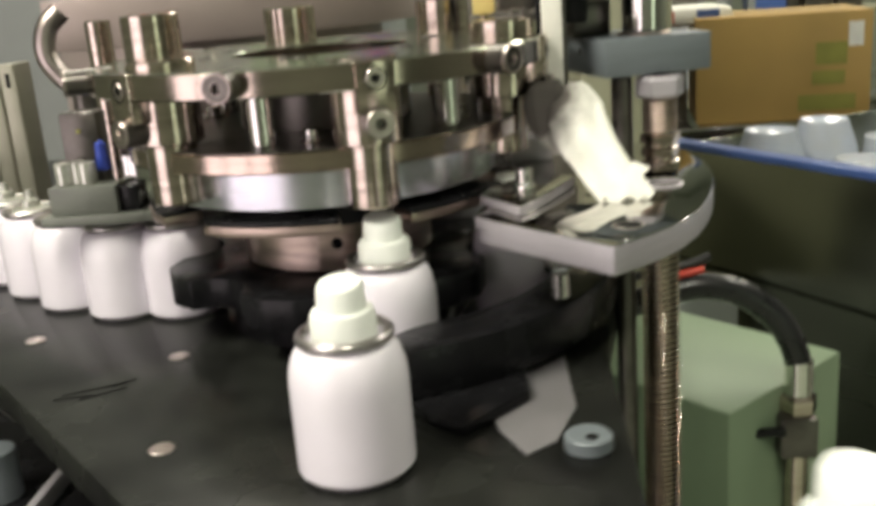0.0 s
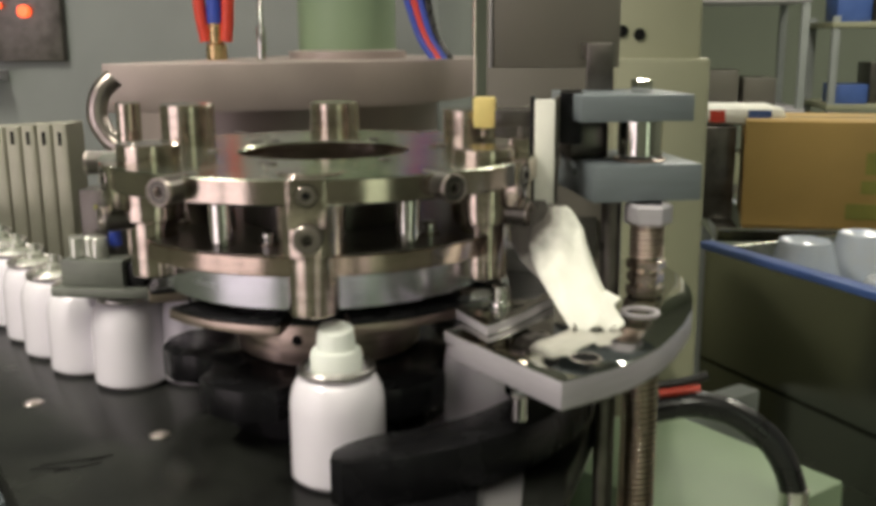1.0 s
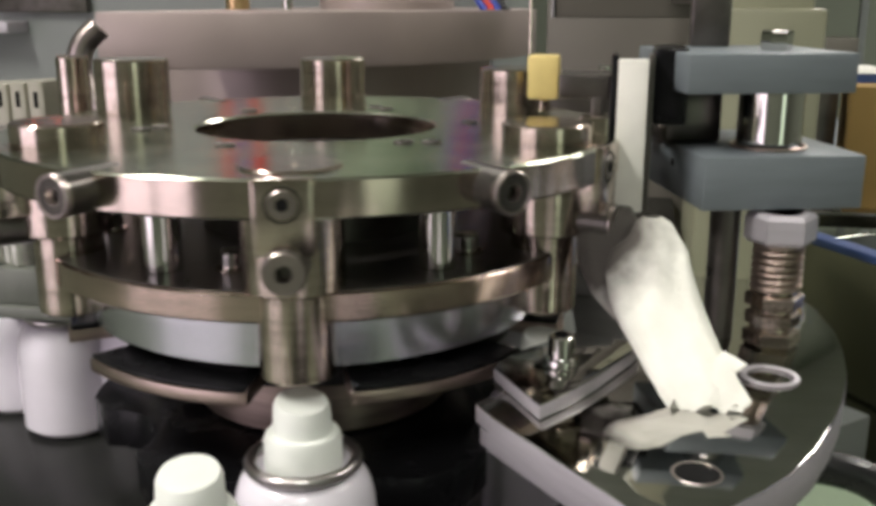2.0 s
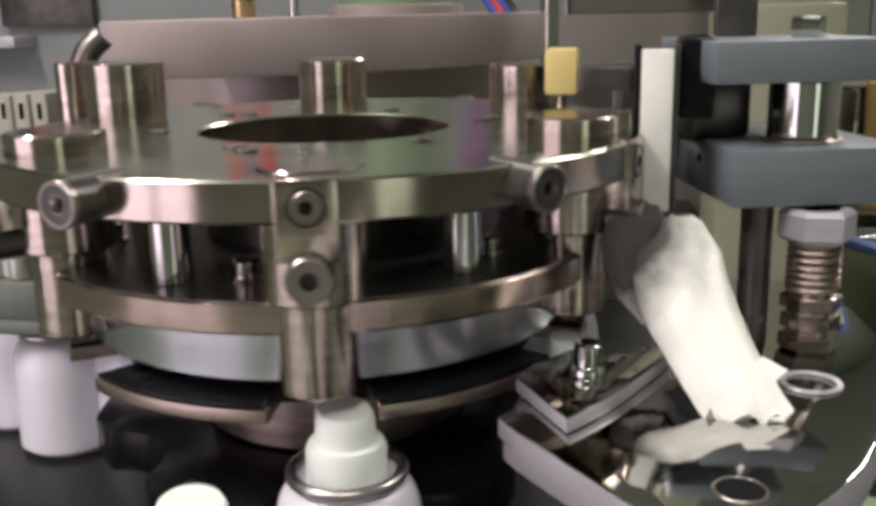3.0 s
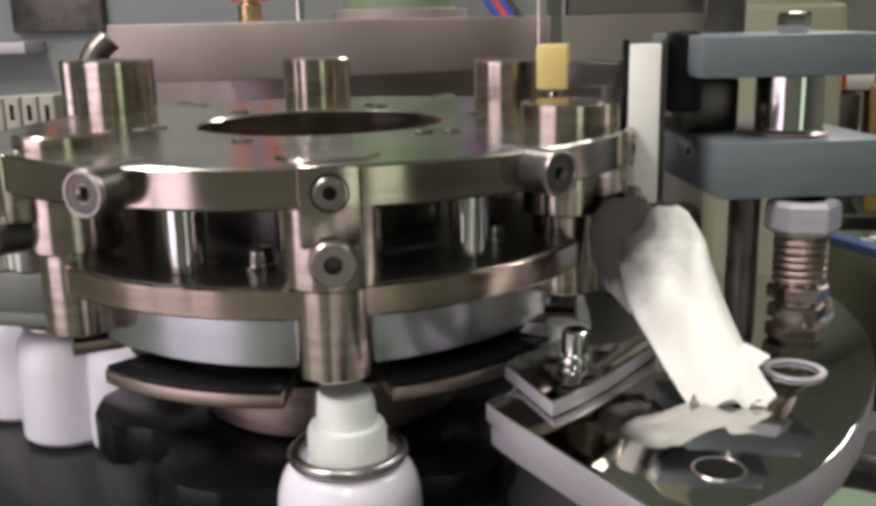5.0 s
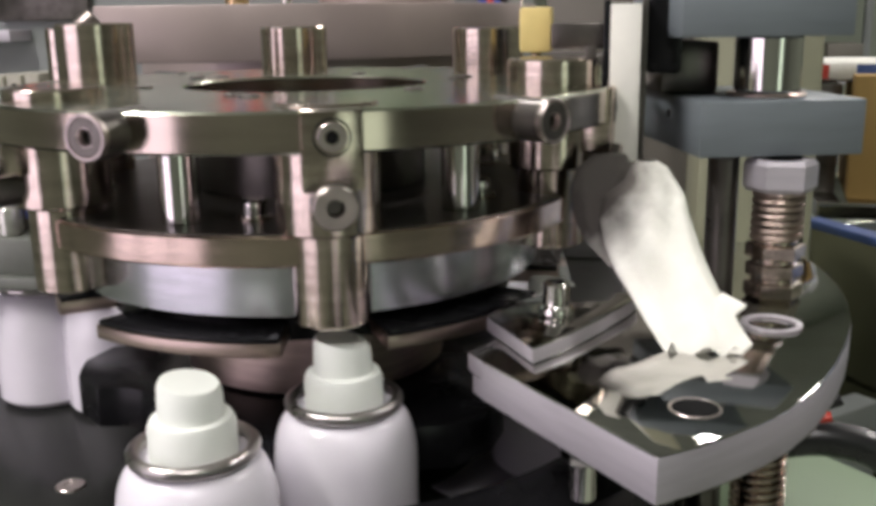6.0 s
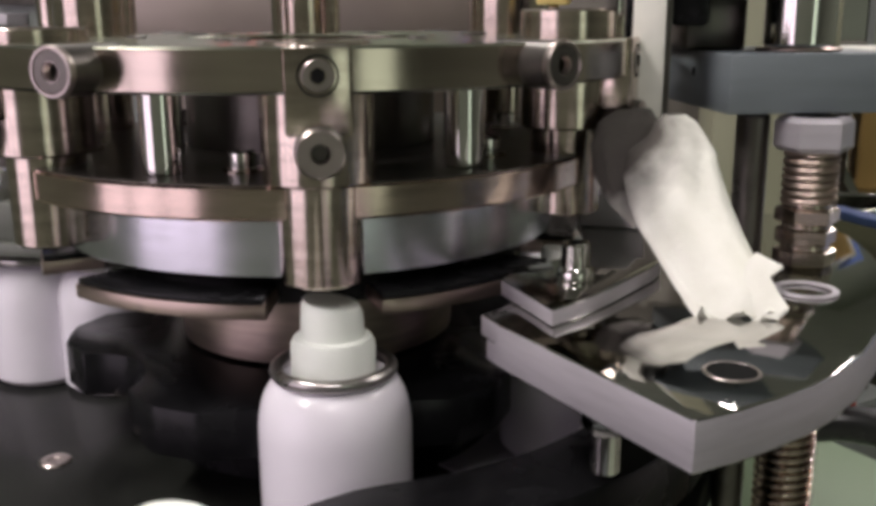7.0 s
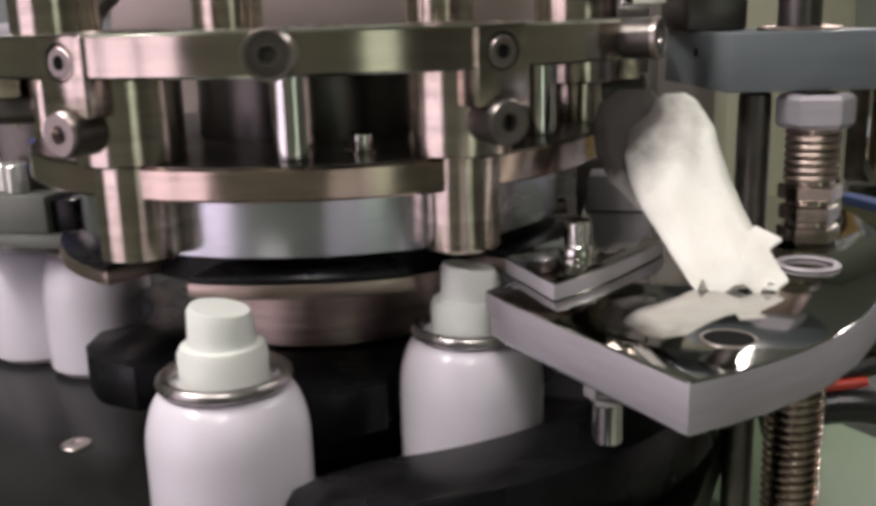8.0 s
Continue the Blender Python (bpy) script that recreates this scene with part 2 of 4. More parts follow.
def slab(points, z0, z1, bevel=0.0008):
    """A flat plate of an outline, with rounded edges."""
    bm = bmesh.new()
    f = bm.faces.new([bm.verts.new((x, y, z0)) for x, y in points])
    r = bmesh.ops.extrude_face_region(bm, geom=[f])
    bmesh.ops.translate(bm, verts=[v for v in r["geom"] if isinstance(v, bmesh.types.BMVert)], vec=(0, 0, z1 - z0))
    if bevel:
        es = [e for e in bm.edges if len(e.link_faces) == 2 and e.calc_face_angle(0) > radians(50)]
        bmesh.ops.bevel(bm, geom=es, offset=bevel, segments=2, affect="EDGES", profile=0.5)
    return bm


def edge_material(ob, mat):
    """The upright faces of a plate take a finish of their own."""
    ob.data.materials.append(mat)
    for f in ob.data.polygons:
        if abs(f.normal.z) < 0.3:
            f.material_index = 1
    return ob


def hexnut(r, z0, z1, cx=0.0, cy=0.0):
    bm = bmesh.new()
    c = (z1 - z0) * 0.14
    lathe([(0, z0), (r * 0.88, z0), (r, z0 + c), (r, z1 - c), (r * 0.88, z1), (0, z1)], 6, cx, cy, bm)
    return bm


def tube(points, r, n=14, steps=8, bm=None):
    """A round hose along a smooth line through the points."""
    own = bm or bmesh.new()
    P = [Vector(p) for p in points]
    line = []
    for i in range(len(P) - 1):
        p0, p1, p2, p3 = P[max(i - 1, 0)], P[i], P[i + 1], P[min(i + 2, len(P) - 1)]
        for k in range(steps):
            t = k / steps
            line.append(0.5 * ((2 * p1) + (p2 - p0) * t + (2 * p0 - 5 * p1 + 4 * p2 - p3) * t * t + (3 * p1 - p0 - 3 * p2 + p3) * t ** 3))
    line.append(P[-1])
    prev, up = None, Vector((0.13, 0.31, 0.94))
    for i, p in enumerate(line):
        d = (line[min(i + 1, len(line) - 1)] - line[max(i - 1, 0)]).normalized()
        a = d.cross(up).normalized()
        b = d.cross(a)
        up = -b if b.dot(up) < 0 else b
        ring = [own.verts.new(p + r * (a * math.cos(2 * math.pi * k / n) + b * math.sin(2 * math.pi * k / n))) for k in range(n)]
        if prev:
            for k in range(n):
                own.faces.new((prev[k], prev[(k + 1) % n], ring[(k + 1) % n], ring[k]))
        else:
            own.faces.new(ring)
        prev = ring
    own.faces.new(prev)
    return own


def coil(cx, cy, r, wire, z0, z1, turns, n=8, steps=20):
    own = bmesh.new()
    prev = None
    total = int(turns * steps)
    for i in range(total + 1):
        a = 2 * math.pi * i / steps
        z = z0 + (z1 - z0) * i / total
        out = Vector((math.cos(a), math.sin(a), 0))
        ring = [own.verts.new(Vector((cx, cy, z)) + out * (r + wire * math.cos(2 * math.pi * k / n)) + Vector((0, 0, wire * math.sin(2 * math.pi * k / n)))) for k in range(n)]
        if prev:
            for k in range(n):
                own.faces.new((prev[k], prev[(k + 1) % n], ring[(k + 1) % n], ring[k]))
        prev = ring
    return own


# ---- the room ----
def room():
    f = link("floor", box(-5, 6, -5, 8, FLOOR - 0.1, FLOOR, 0), FLOOR_M, smooth=False)
    tagged(f, "green epoxy workshop floor, slightly glossy", "floor", kind="structure")
    c = link("ceiling", box(-5, 6, -5, 8, 2.1, 2.2, 0), CEIL_M, smooth=False)
    tagged(c, "plain white painted workshop ceiling", "ceiling", kind="structure")
    for name, b in (("wall_north", (-5, 6, 8, 8.2, FLOOR, 2.1)), ("wall_east", (6, 6.2, -5, 8, FLOOR, 2.1)),
                    ("wall_south", (-5, 6, -5.2, -5, FLOOR, 2.1)), ("wall_west", (-5.2, -5, -5, 8, FLOOR, 2.1))):
        tagged(link(name, box(*b, 0), WALL_M, smooth=False), "pale green-grey painted workshop wall", "wall", kind="structure")


def window_frame():
    # out of view; frame added round the three window lamps
    w = tagged(new("window_1"), "floor-length glazed wall with grey frames", "window", kind="structure")
    w.matrix_world = look(WIN_EYE, WIN_AIM)
    for k in range(4):
        x = 0.92 * k - 1.38
        part("frame_post", box(x - 0.035, x + 0.035, -1.30, 1.30, -0.01, 0.05, 0.003), GREY_PAINT, w)
    for y in (-1.30, 1.265):
        part("frame_rail", box(-1.345, 1.345, y, y + 0.035, 0.01, 0.045, 0.003), GREY_PAINT, w)


room()
window_frame()


# ---- the table ----
def circle_pts(cx, cy, r, a0, a1, n):
    return [(cx + r * math.sin(radians(a0 + (a1 - a0) * i / n)), cy - r * math.cos(radians(a0 + (a1 - a0) * i / n))) for i in range(n + 1)]


EX, EY = 0.055, -0.165             # axis of the delivery disc


def table():
    t = thing("machine_table", 0, 0, 0, "black scuffed machine table plate with recessed screws", "machine table")
    outline = [(-0.079, -0.2445), (-0.2005, -0.102), (-0.62, 0.30), (-0.62, 0.60), (0.13, 0.60), (0.118, 0.02), (0.093, -0.10), (0.088, -0.245), (0.21, -0.305), (0.21, -0.40), (0.06, -0.40), (-0.02, -0.35)]
    part("top_plate", slab(outline, -0.016, 0.0, 0.0006), TABLE, t)
    part("under_plate", slab([(x * 0.97, y * 0.97 + 0.004) for x, y in outline], -0.030, -0.016, 0), DARK_STEEL, t)
    part("machine_frame", box(-0.10, 0.085, -0.06, 0.58, FLOOR, -0.031, 0.004), GREY_PAINT, t, "grey painted sheet steel base")
    for x, y in ((-0.1203, -0.0762), (-0.2117, -0.0398), (-0.0969, -0.1790), (-0.30, 0.030)):
        s = part("screw", lathe([(0, -0.001), (0.0054, -0.001), (0.0056, 0.0002), (0.0050, 0.0007), (0.0026, 0.0007), (0.0022, 0.0002), (0, 0.0002)], 20, x, y), BRUSHED, t, "bright countersunk socket screw")
    for dx, dy, w, a in ((0.0, 0.0, 0.030, 24), (0.006, -0.006, 0.022, 34), (-0.007, -0.009, 0.018, 12), (0.012, 0.006, 0.012, 40)):
        m = Matrix.Translation((-0.150 + dx, -0.113 + dy, 0)) @ Matrix.Rotation(radians(a), 4, "Z")
        part("scratch", box(-w / 2, w / 2, -0.0011, 0.0011, 0.0, 0.0002, 0, m=m), RECESS_BLACK, t, "dark oily score mark")
    # black deck, a stand-in for the dark conveyor parts past the table edge
    y = thing("lower_deck", -0.36, -0.02, -0.13, "black lower deck with conveyor parts beside the table edge", "tray")
    part("tray", box(-0.34, 0.18, -0.17, 0.17, -0.02, 0.0, 0.003, m=Matrix.Rotation(radians(-44), 4, "Z")), BLACK, y)
    part("leg", box(-0.02, 0.02, -0.02, 0.02, FLOOR + 0.13, -0.02, 0.002), DARK_STEEL, y)
    part("roller", rod(0.014, 0.0, 0.034, 24, 0.072, 0.045), ALU, y, "grey conveyor roller end")
    part("guide_strip", box(0.106, 0.112, -0.010, 0.060, 0.0, 0.012, 0.0006), STAINLESS_EDGE, y)
    return t


table()


# ---- the turning head ----
def spindle_lift(angle):
    """Height of a spindle over its lowest place, as its fixed cam lifts it on the way round."""
    a = (angle + 180) % 360 - 180
    keys = [(-180, 0.0190), (-130, 0.0205), (-101, 0.0225), (-78, 0.0225), (-60, 0.014), (-41, 0.0035), (-22, 0.0), (45, 0.0), (62, 0.002), (79, 0.0080), (102, 0.0140), (139, 0.0185), (180, 0.0190)]
    for (a0, h0), (a1, h1) in zip(keys, keys[1:]):
        if a0 <= a <= a1:
            return h0 + (h1 - h0) * (a - a0) / (a1 - a0)
    return 0.019


def radial(angle, radius, z, r, length, n=28, profile=None):
    """A round body whose axis points out from the head's axis; it ends at the radius."""
    x, y = radius * math.sin(radians(angle)), -radius * math.cos(radians(angle))
    m = Matrix.Translation((x, y, z)) @ Matrix.Rotation(radians(angle - 90), 4, "Z") @ Matrix.Rotation(radians(90), 4, "Y")
    p = profile or [(0, -length), (r, -length), (r, -0.0012), (r - 0.0012, 0), (r * 0.42, 0), (r * 0.38, -0.003), (0, -0.003)]
    return lathe(p, n, m=m)


SPINDLES = []


def head():
    h = thing("rotary_crimping_head", RX, RY, 0, "steel rotary capping head with two plates, spindles and cam rollers", "machine head")
    edge_material(part("upper_plate", annulus(0.0462, 0.1178, 0.1328, 0.1447, 128), PLATE_TOP, h, "oily steel ring plate"), RIM)
    part("lower_plate", annulus(0.045, 0.1035, 0.0978, 0.1075, 128), RIM_WARM, h)
    part("drum", lathe([(0.080, 0.0780), (0.0880, 0.0780), (0.0885, 0.0785), (0.0885, 0.0978)], 96), DRUM, h, "polished steel band under the lower plate")
    part("neck", lathe([(0.047, 0.036), (0.051, 0.038), (0.051, 0.0675)], 64), COPPERY, h, "worn warm-toned steel hub")
    # flange black, unlike the worn neck, so the recess under the drum is dark
    part("flange", lathe([(0.051, 0.0672), (0.078, 0.0672), (0.078, 0.0780)], 64), BLACK, h, "black flange under the drum")
    nb = part("hub_block", box(-0.010, 0.010, -0.060, -0.049, 0.042, 0.064, 0.0008, m=Matrix.Rotation(radians(-12), 4, "Z")), COPPERY, h)
    part("hole", radial(-12, 0.0604, 0.054, 0.003, 0.002, profile=[(0, -0.0015), (0.0028, -0.0015), (0.0028, 0.0), (0.0, 0.0)]), RECESS_BLACK, nb)
    part("lower_neck", lathe([(0.062, 0.0), (0.062, 0.0200), (0.044, 0.0205), (0.044, 0.036), (0.047, 0.036)], 64), BLACK, h)
    # sleeve and facing coloured dark to hold the shade between the plates
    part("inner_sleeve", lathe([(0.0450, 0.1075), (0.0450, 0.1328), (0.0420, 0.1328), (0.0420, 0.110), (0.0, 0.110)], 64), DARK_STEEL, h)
    part("dark_oil_facing", annulus(0.0452, 0.1028, 0.1075, 0.1079, 96, 0.0001), DARK_STEEL, h, "dark oily facing on the lower plate, deepening the gap's shade")
    for k in range(6):
        a = 60 * k
        # ring pieces between the spindles
        pts = circle_pts(0, 0, 0.0975, a + 9.7, a + 50.3, 18) + circle_pts(0, 0, 0.070, a + 50.3, a + 9.7, 12)
        seg = part("ring_segment", slab(pts, 0.0680, 0.0725, 0.0005), COPPERY, h, "steel cam ring piece with a bright rim")
        pts = circle_pts(0, 0, 0.0968, a + 10.2, a + 49.8, 18) + circle_pts(0, 0, 0.078, a + 49.8, a + 10.2, 12)
        part("rubber_facing", slab(pts, 0.0725, 0.0742, 0.0003), BLACK, seg, "black facing on the ring piece")
        x, y = PITCH * math.sin(radians(a)), -PITCH * math.cos(radians(a))
        bm = lathe([(0, 0.0793), (0.0110, 0.0793), (0.0118, 0.0801), (0.0118, 0.1078), (0.0150, 0.1078), (0.0156, 0.1084), (0.0156, 0.1449), (0.0149, 0.1456), (0, 0.1456)], 48)
        SPINDLES.append((part("spindle", bm, STEEL, h, "turned steel spindle"), a, x, y))
        # block with its screw and lower roller
        m = Matrix.Rotation(radians(a), 4, "Z")
        blk = part("roller_block", box(-0.0085, 0.0085, -0.1187, -0.1085, 0.1225, 0.1449, 0.0008, m=m), STEEL, h)
        part("socket_screw", radial(a, 0.1191, 0.1375, 0.0050, 0.004), BRUSHED, blk)
        part("counterbore", radial(a, 0.11885, 0.1375, 0.0058, 0.001, profile=[(0.0048, -0.0008), (0.0048, 0.0), (0.0053, 0.0), (0.0053, -0.0008)]), RECESS_BLACK, blk)
        part("hex_socket", radial(a, 0.1193, 0.1375, 0.0022, 0.001, 6, [(0, -0.0006), (0.0020, -0.0006), (0.0020, 0.0), (0, 0.0)]), RECESS_BLACK, blk)
        lo = part("lower_roller", radial(a, 0.1215, 0.1185, 0.0066, 0.026), DARK_STEEL, h, "dark cam roller with a bright brushed face")
        part("face", radial(a, 0.1218, 0.1185, 0.0062, 0.0016, profile=[(0.0020, -0.0020), (0.0026, 0.0), (0.0058, 0.0), (0.0062, -0.0004), (0.0062, -0.0012)]), BRUSHED, lo)
        # upper roller and column half way
        b = a + 30
        up = part("upper_roller", radial(b, 0.1290, 0.1389, 0.0064, 0.024), DARK_STEEL, h, "dark cam roller with a bright rim")
        part("face", radial(b, 0.1292, 0.1389, 0.0066, 0.0016, profile=[(0.0018, -0.0022), (0.0024, -0.0004), (0.0054, -0.0004), (0.0056, 0.0), (0.0062, 0.0), (0.0066, -0.0005), (0.0066, -0.002)]), BRUSHED, up)
        part("column", rod(0.0062, 0.1075, 0.1328, 28, 0.088 * math.sin(radians(b)), -0.088 * math.cos(radians(b))), CHROME, h)
        c = a + 44
        sc = part("cap_screw", rod(0.0042, 0.1075, 0.1143, 20, 0.079 * math.sin(radians(c)), -0.079 * math.cos(radians(c))), CHROME, h)
        part("washer", rod(0.0058, 0.1076, 0.1089, 20, 0.079 * math.sin(radians(c)), -0.079 * math.cos(radians(c)), 0.0003), STEEL, sc)
        for dr, da in ((0.060, 34),) + (((0.066, 41),) if k % 2 else ()):
            q = radians(a + da)
            part("plate_screw", lathe([(0, 0.1444), (0.0034, 0.1444), (0.0034, 0.1453), (0.0026, 0.1456), (0.0016, 0.1456), (0.0014, 0.1446), (0, 0.1446)], 16, dr * math.sin(q), -dr * math.cos(q)), DARK_STEEL, h)
    # star wheel that carries the cans: six arms with cut corners and round pockets between them
    star = []
    for k in range(6):
        a = 60 * k
        star += circle_pts(0, 0, 0.0930, a - 36, a - 24, 5)
        cx, cy = PITCH * math.sin(radians(a)), -PITCH * math.cos(radians(a))
        for i in range(13):
            g = radians(a - 118 - 124 * i / 12)
            star.append((cx + 0.0240 * math.sin(g), cy - 0.0240 * math.cos(g)))
    part("star_wheel", slab(star, 0.0205, 0.0365, 0.0008), BLACK, h, "black plastic star wheel with six pockets")
    return h


HEAD = head()

# ---- fixed steelwork round the head ----
def bracket_plate():
    t = thing("bracket_plate", 0.088, -0.1684, 0, "thick polished stainless bracket plate with a rounded end", "bracket")
    ox, oy = 0.088, -0.1684
    pts = [(0.0888, -0.1652), (0.0985, -0.1577), (0.1073, -0.1494), (0.1155, -0.1408), (0.1230, -0.1312), (0.1325, -0.1150), (0.1411, -0.0949), (0.1482, -0.0740),
           (0.1538, -0.0528), (0.1572, -0.0300), (0.1584, -0.0078), (0.1565, 0.0200), (0.1507, 0.0439), (0.1400, 0.0600), (0.0540, 0.0600), (0.0540, 0.0), (0.0510, -0.0780), (0.0361, -0.1025), (0.0389, -0.1065), (0.0402, -0.1085)]
    edge_material(part("plate", slab([(x - ox, y - oy) for x, y in pts], 0.0573, 0.0702, 0.0006), STAINLESS, t), STAINLESS_EDGE)
    lip = [(0.0402, -0.1085), (0.0385, -0.1065), (0.0344, -0.1005), (0.0510, -0.0745), (0.0510, -0.0780), (0.0361, -0.1025), (0.0389, -0.1065)]
    edge_material(part("rebate_lip", slab([(x - ox, y - oy) for x, y in lip], 0.0640, 0.0702, 0.0003), STAINLESS, t), STAINLESS_EDGE)
    part("hole_rim", annulus(0.0060, 0.0069, 0.0694, 0.0705, 40, 0.0002), BRUSHED, t).location = (0.0990 - ox, -0.1352 - oy, 0)
    # raised black disc; the plate isn't cut, its colour gives the hole's shade
    part("hole", rod(0.0060, 0.0686, 0.0705, 40, 0.0990 - ox, -0.1352 - oy, 0.0001), RECESS_BLACK, t, "black disc for the dark inside of a through hole")
    b = part("under_bolt", hexnut(0.0065, 0.0475, 0.0573, 0.0705 - ox, -0.122 - oy), CHROME, t)
    part("bolt_end", rod(0.0040, 0.0355, 0.0475, 20, 0.0705 - ox, -0.122 - oy), CHROME, b)
    b = part("under_nut", hexnut(0.0062, 0.0440, 0.0573, 0.0800 - ox, -0.112 - oy), STEEL, t)
    c = edge_material(part("clamp_plate", slab([(x - ox, y - oy) for x, y in ((0.0550, -0.1101), (0.0630, -0.0985), (0.0704, -0.0849), (0.0770, -0.0705), (0.0825, -0.0584), (0.0850, -0.0500), (0.062, -0.042), (0.042, -0.068), (0.0376, -0.0815))], 0.0702, 0.0755, 0.0005), STAINLESS, t, "small polished clamp plate"), STAINLESS_EDGE)
    s = part("clamp_screw", rod(0.0043, 0.0755, 0.0868, 28, 0.0593 - ox, -0.0780 - oy, 0.0007), CHROME, t)
    part("washer", lathe([(0, 0.0755), (0.0054, 0.0755), (0.0057, 0.0762), (0.0054, 0.0785), (0.0047, 0.0795), (0, 0.0795)], 28, 0.0593 - ox, -0.0780 - oy), CHROME, s)
    part("socket", rod(0.0024, 0.0862, 0.0870, 6, 0.0593 - ox, -0.0780 - oy, 0.0001), RECESS_BLACK, s)
    part("washer_ring", annulus(0.0074, 0.0097, 0.0702, 0.0711, 40, 0.0003), STAINLESS_EDGE, t).location = (0.1276 - ox, -0.0610 - oy, 0)
    part("stop_block", box(0.056, 0.080, 0.020, 0.040, 0.0702, 0.0840, 0.0008, m=Matrix.Translation((-ox, -oy, 0))), STAINLESS_EDGE, t)
    return t


bracket_plate()


BEAM_TURN = 15.5                   # degrees by which the two grey beams stand askew


def screw_post():
    t = thing("threaded_post", 0.1325, -0.026, FLOOR, "threaded steel adjusting post with spring, nuts and a lower beam", "post")
    z = -FLOOR
    core = part("rod", rod(0.0078, 0.0, z + 0.1195, 32), STEEL, t)
    part("thread", coil(-0.0006, 0, 0.0092, 0.0010, z - 0.30, z + 0.057, 112, 6, 16), STEEL, t, "coarse screw thread worn bright")
    part("top_nut", hexnut(0.0125, z + 0.1085, z + 0.1195), STAINLESS_EDGE, t)
    part("spring", coil(0, 0, 0.0079, 0.0012, z + 0.0905, z + 0.1085, 7, 8, 24), COPPERY, t, "short coil spring")
    for a, b, r in ((0.0845, 0.0900, 0.0104), (0.0775, 0.0832, 0.0098), (0.0702, 0.0762, 0.0102)):
        part("nut", hexnut(r, z + a, z + b), STEEL, t)
    p = part("guide_post", rod(0.0055, 0.0, z + 0.1195, 28, -0.0185, 0.006), DARK_STEEL, t)
    part("guide_post", rod(0.0048, 0.0, z + 0.0573, 28, -0.0200, -0.004), DARK_STEEL, t)
    turn = Matrix.Translation((-0.0285, -0.0105, 0)) @ Matrix.Rotation(radians(BEAM_TURN), 4, "Z")
    beam = part("lower_beam", box(0, 0.0580, 0, 0.072, z + 0.1205, z + 0.1395, 0.0007, m=turn), ALU, t, "grey anodised aluminium cross beam")
    part("pin_hole", rod(0.0016, 0, 0.0009, 14, m=turn @ Matrix.Translation((-0.0004, 0.034, z + 0.1325)) @ Matrix.Rotation(radians(90), 4, "Y")), RECESS_BLACK, beam)
    part("rear_block", box(-0.003, 0.019, 0.036, 0.070, z + 0.1396, z + 0.1585, 0.0015, m=turn), DARK_STEEL, t, "dark oily steel block on the beam")
    part("guide_rod", rod(0.0072, z + 0.1395, z + 0.1738, 32, -0.0040, 0.0190), DARK_STEEL, t, "dark steel guide rod of the lifting beam")
    part("oil_collar", annulus(0.0120, 0.0140, z + 0.1395, z + 0.1409, 36, 0.0005), COPPERY, t).location = (-0.0040, 0.0190, 0)
    return t


screw_post()


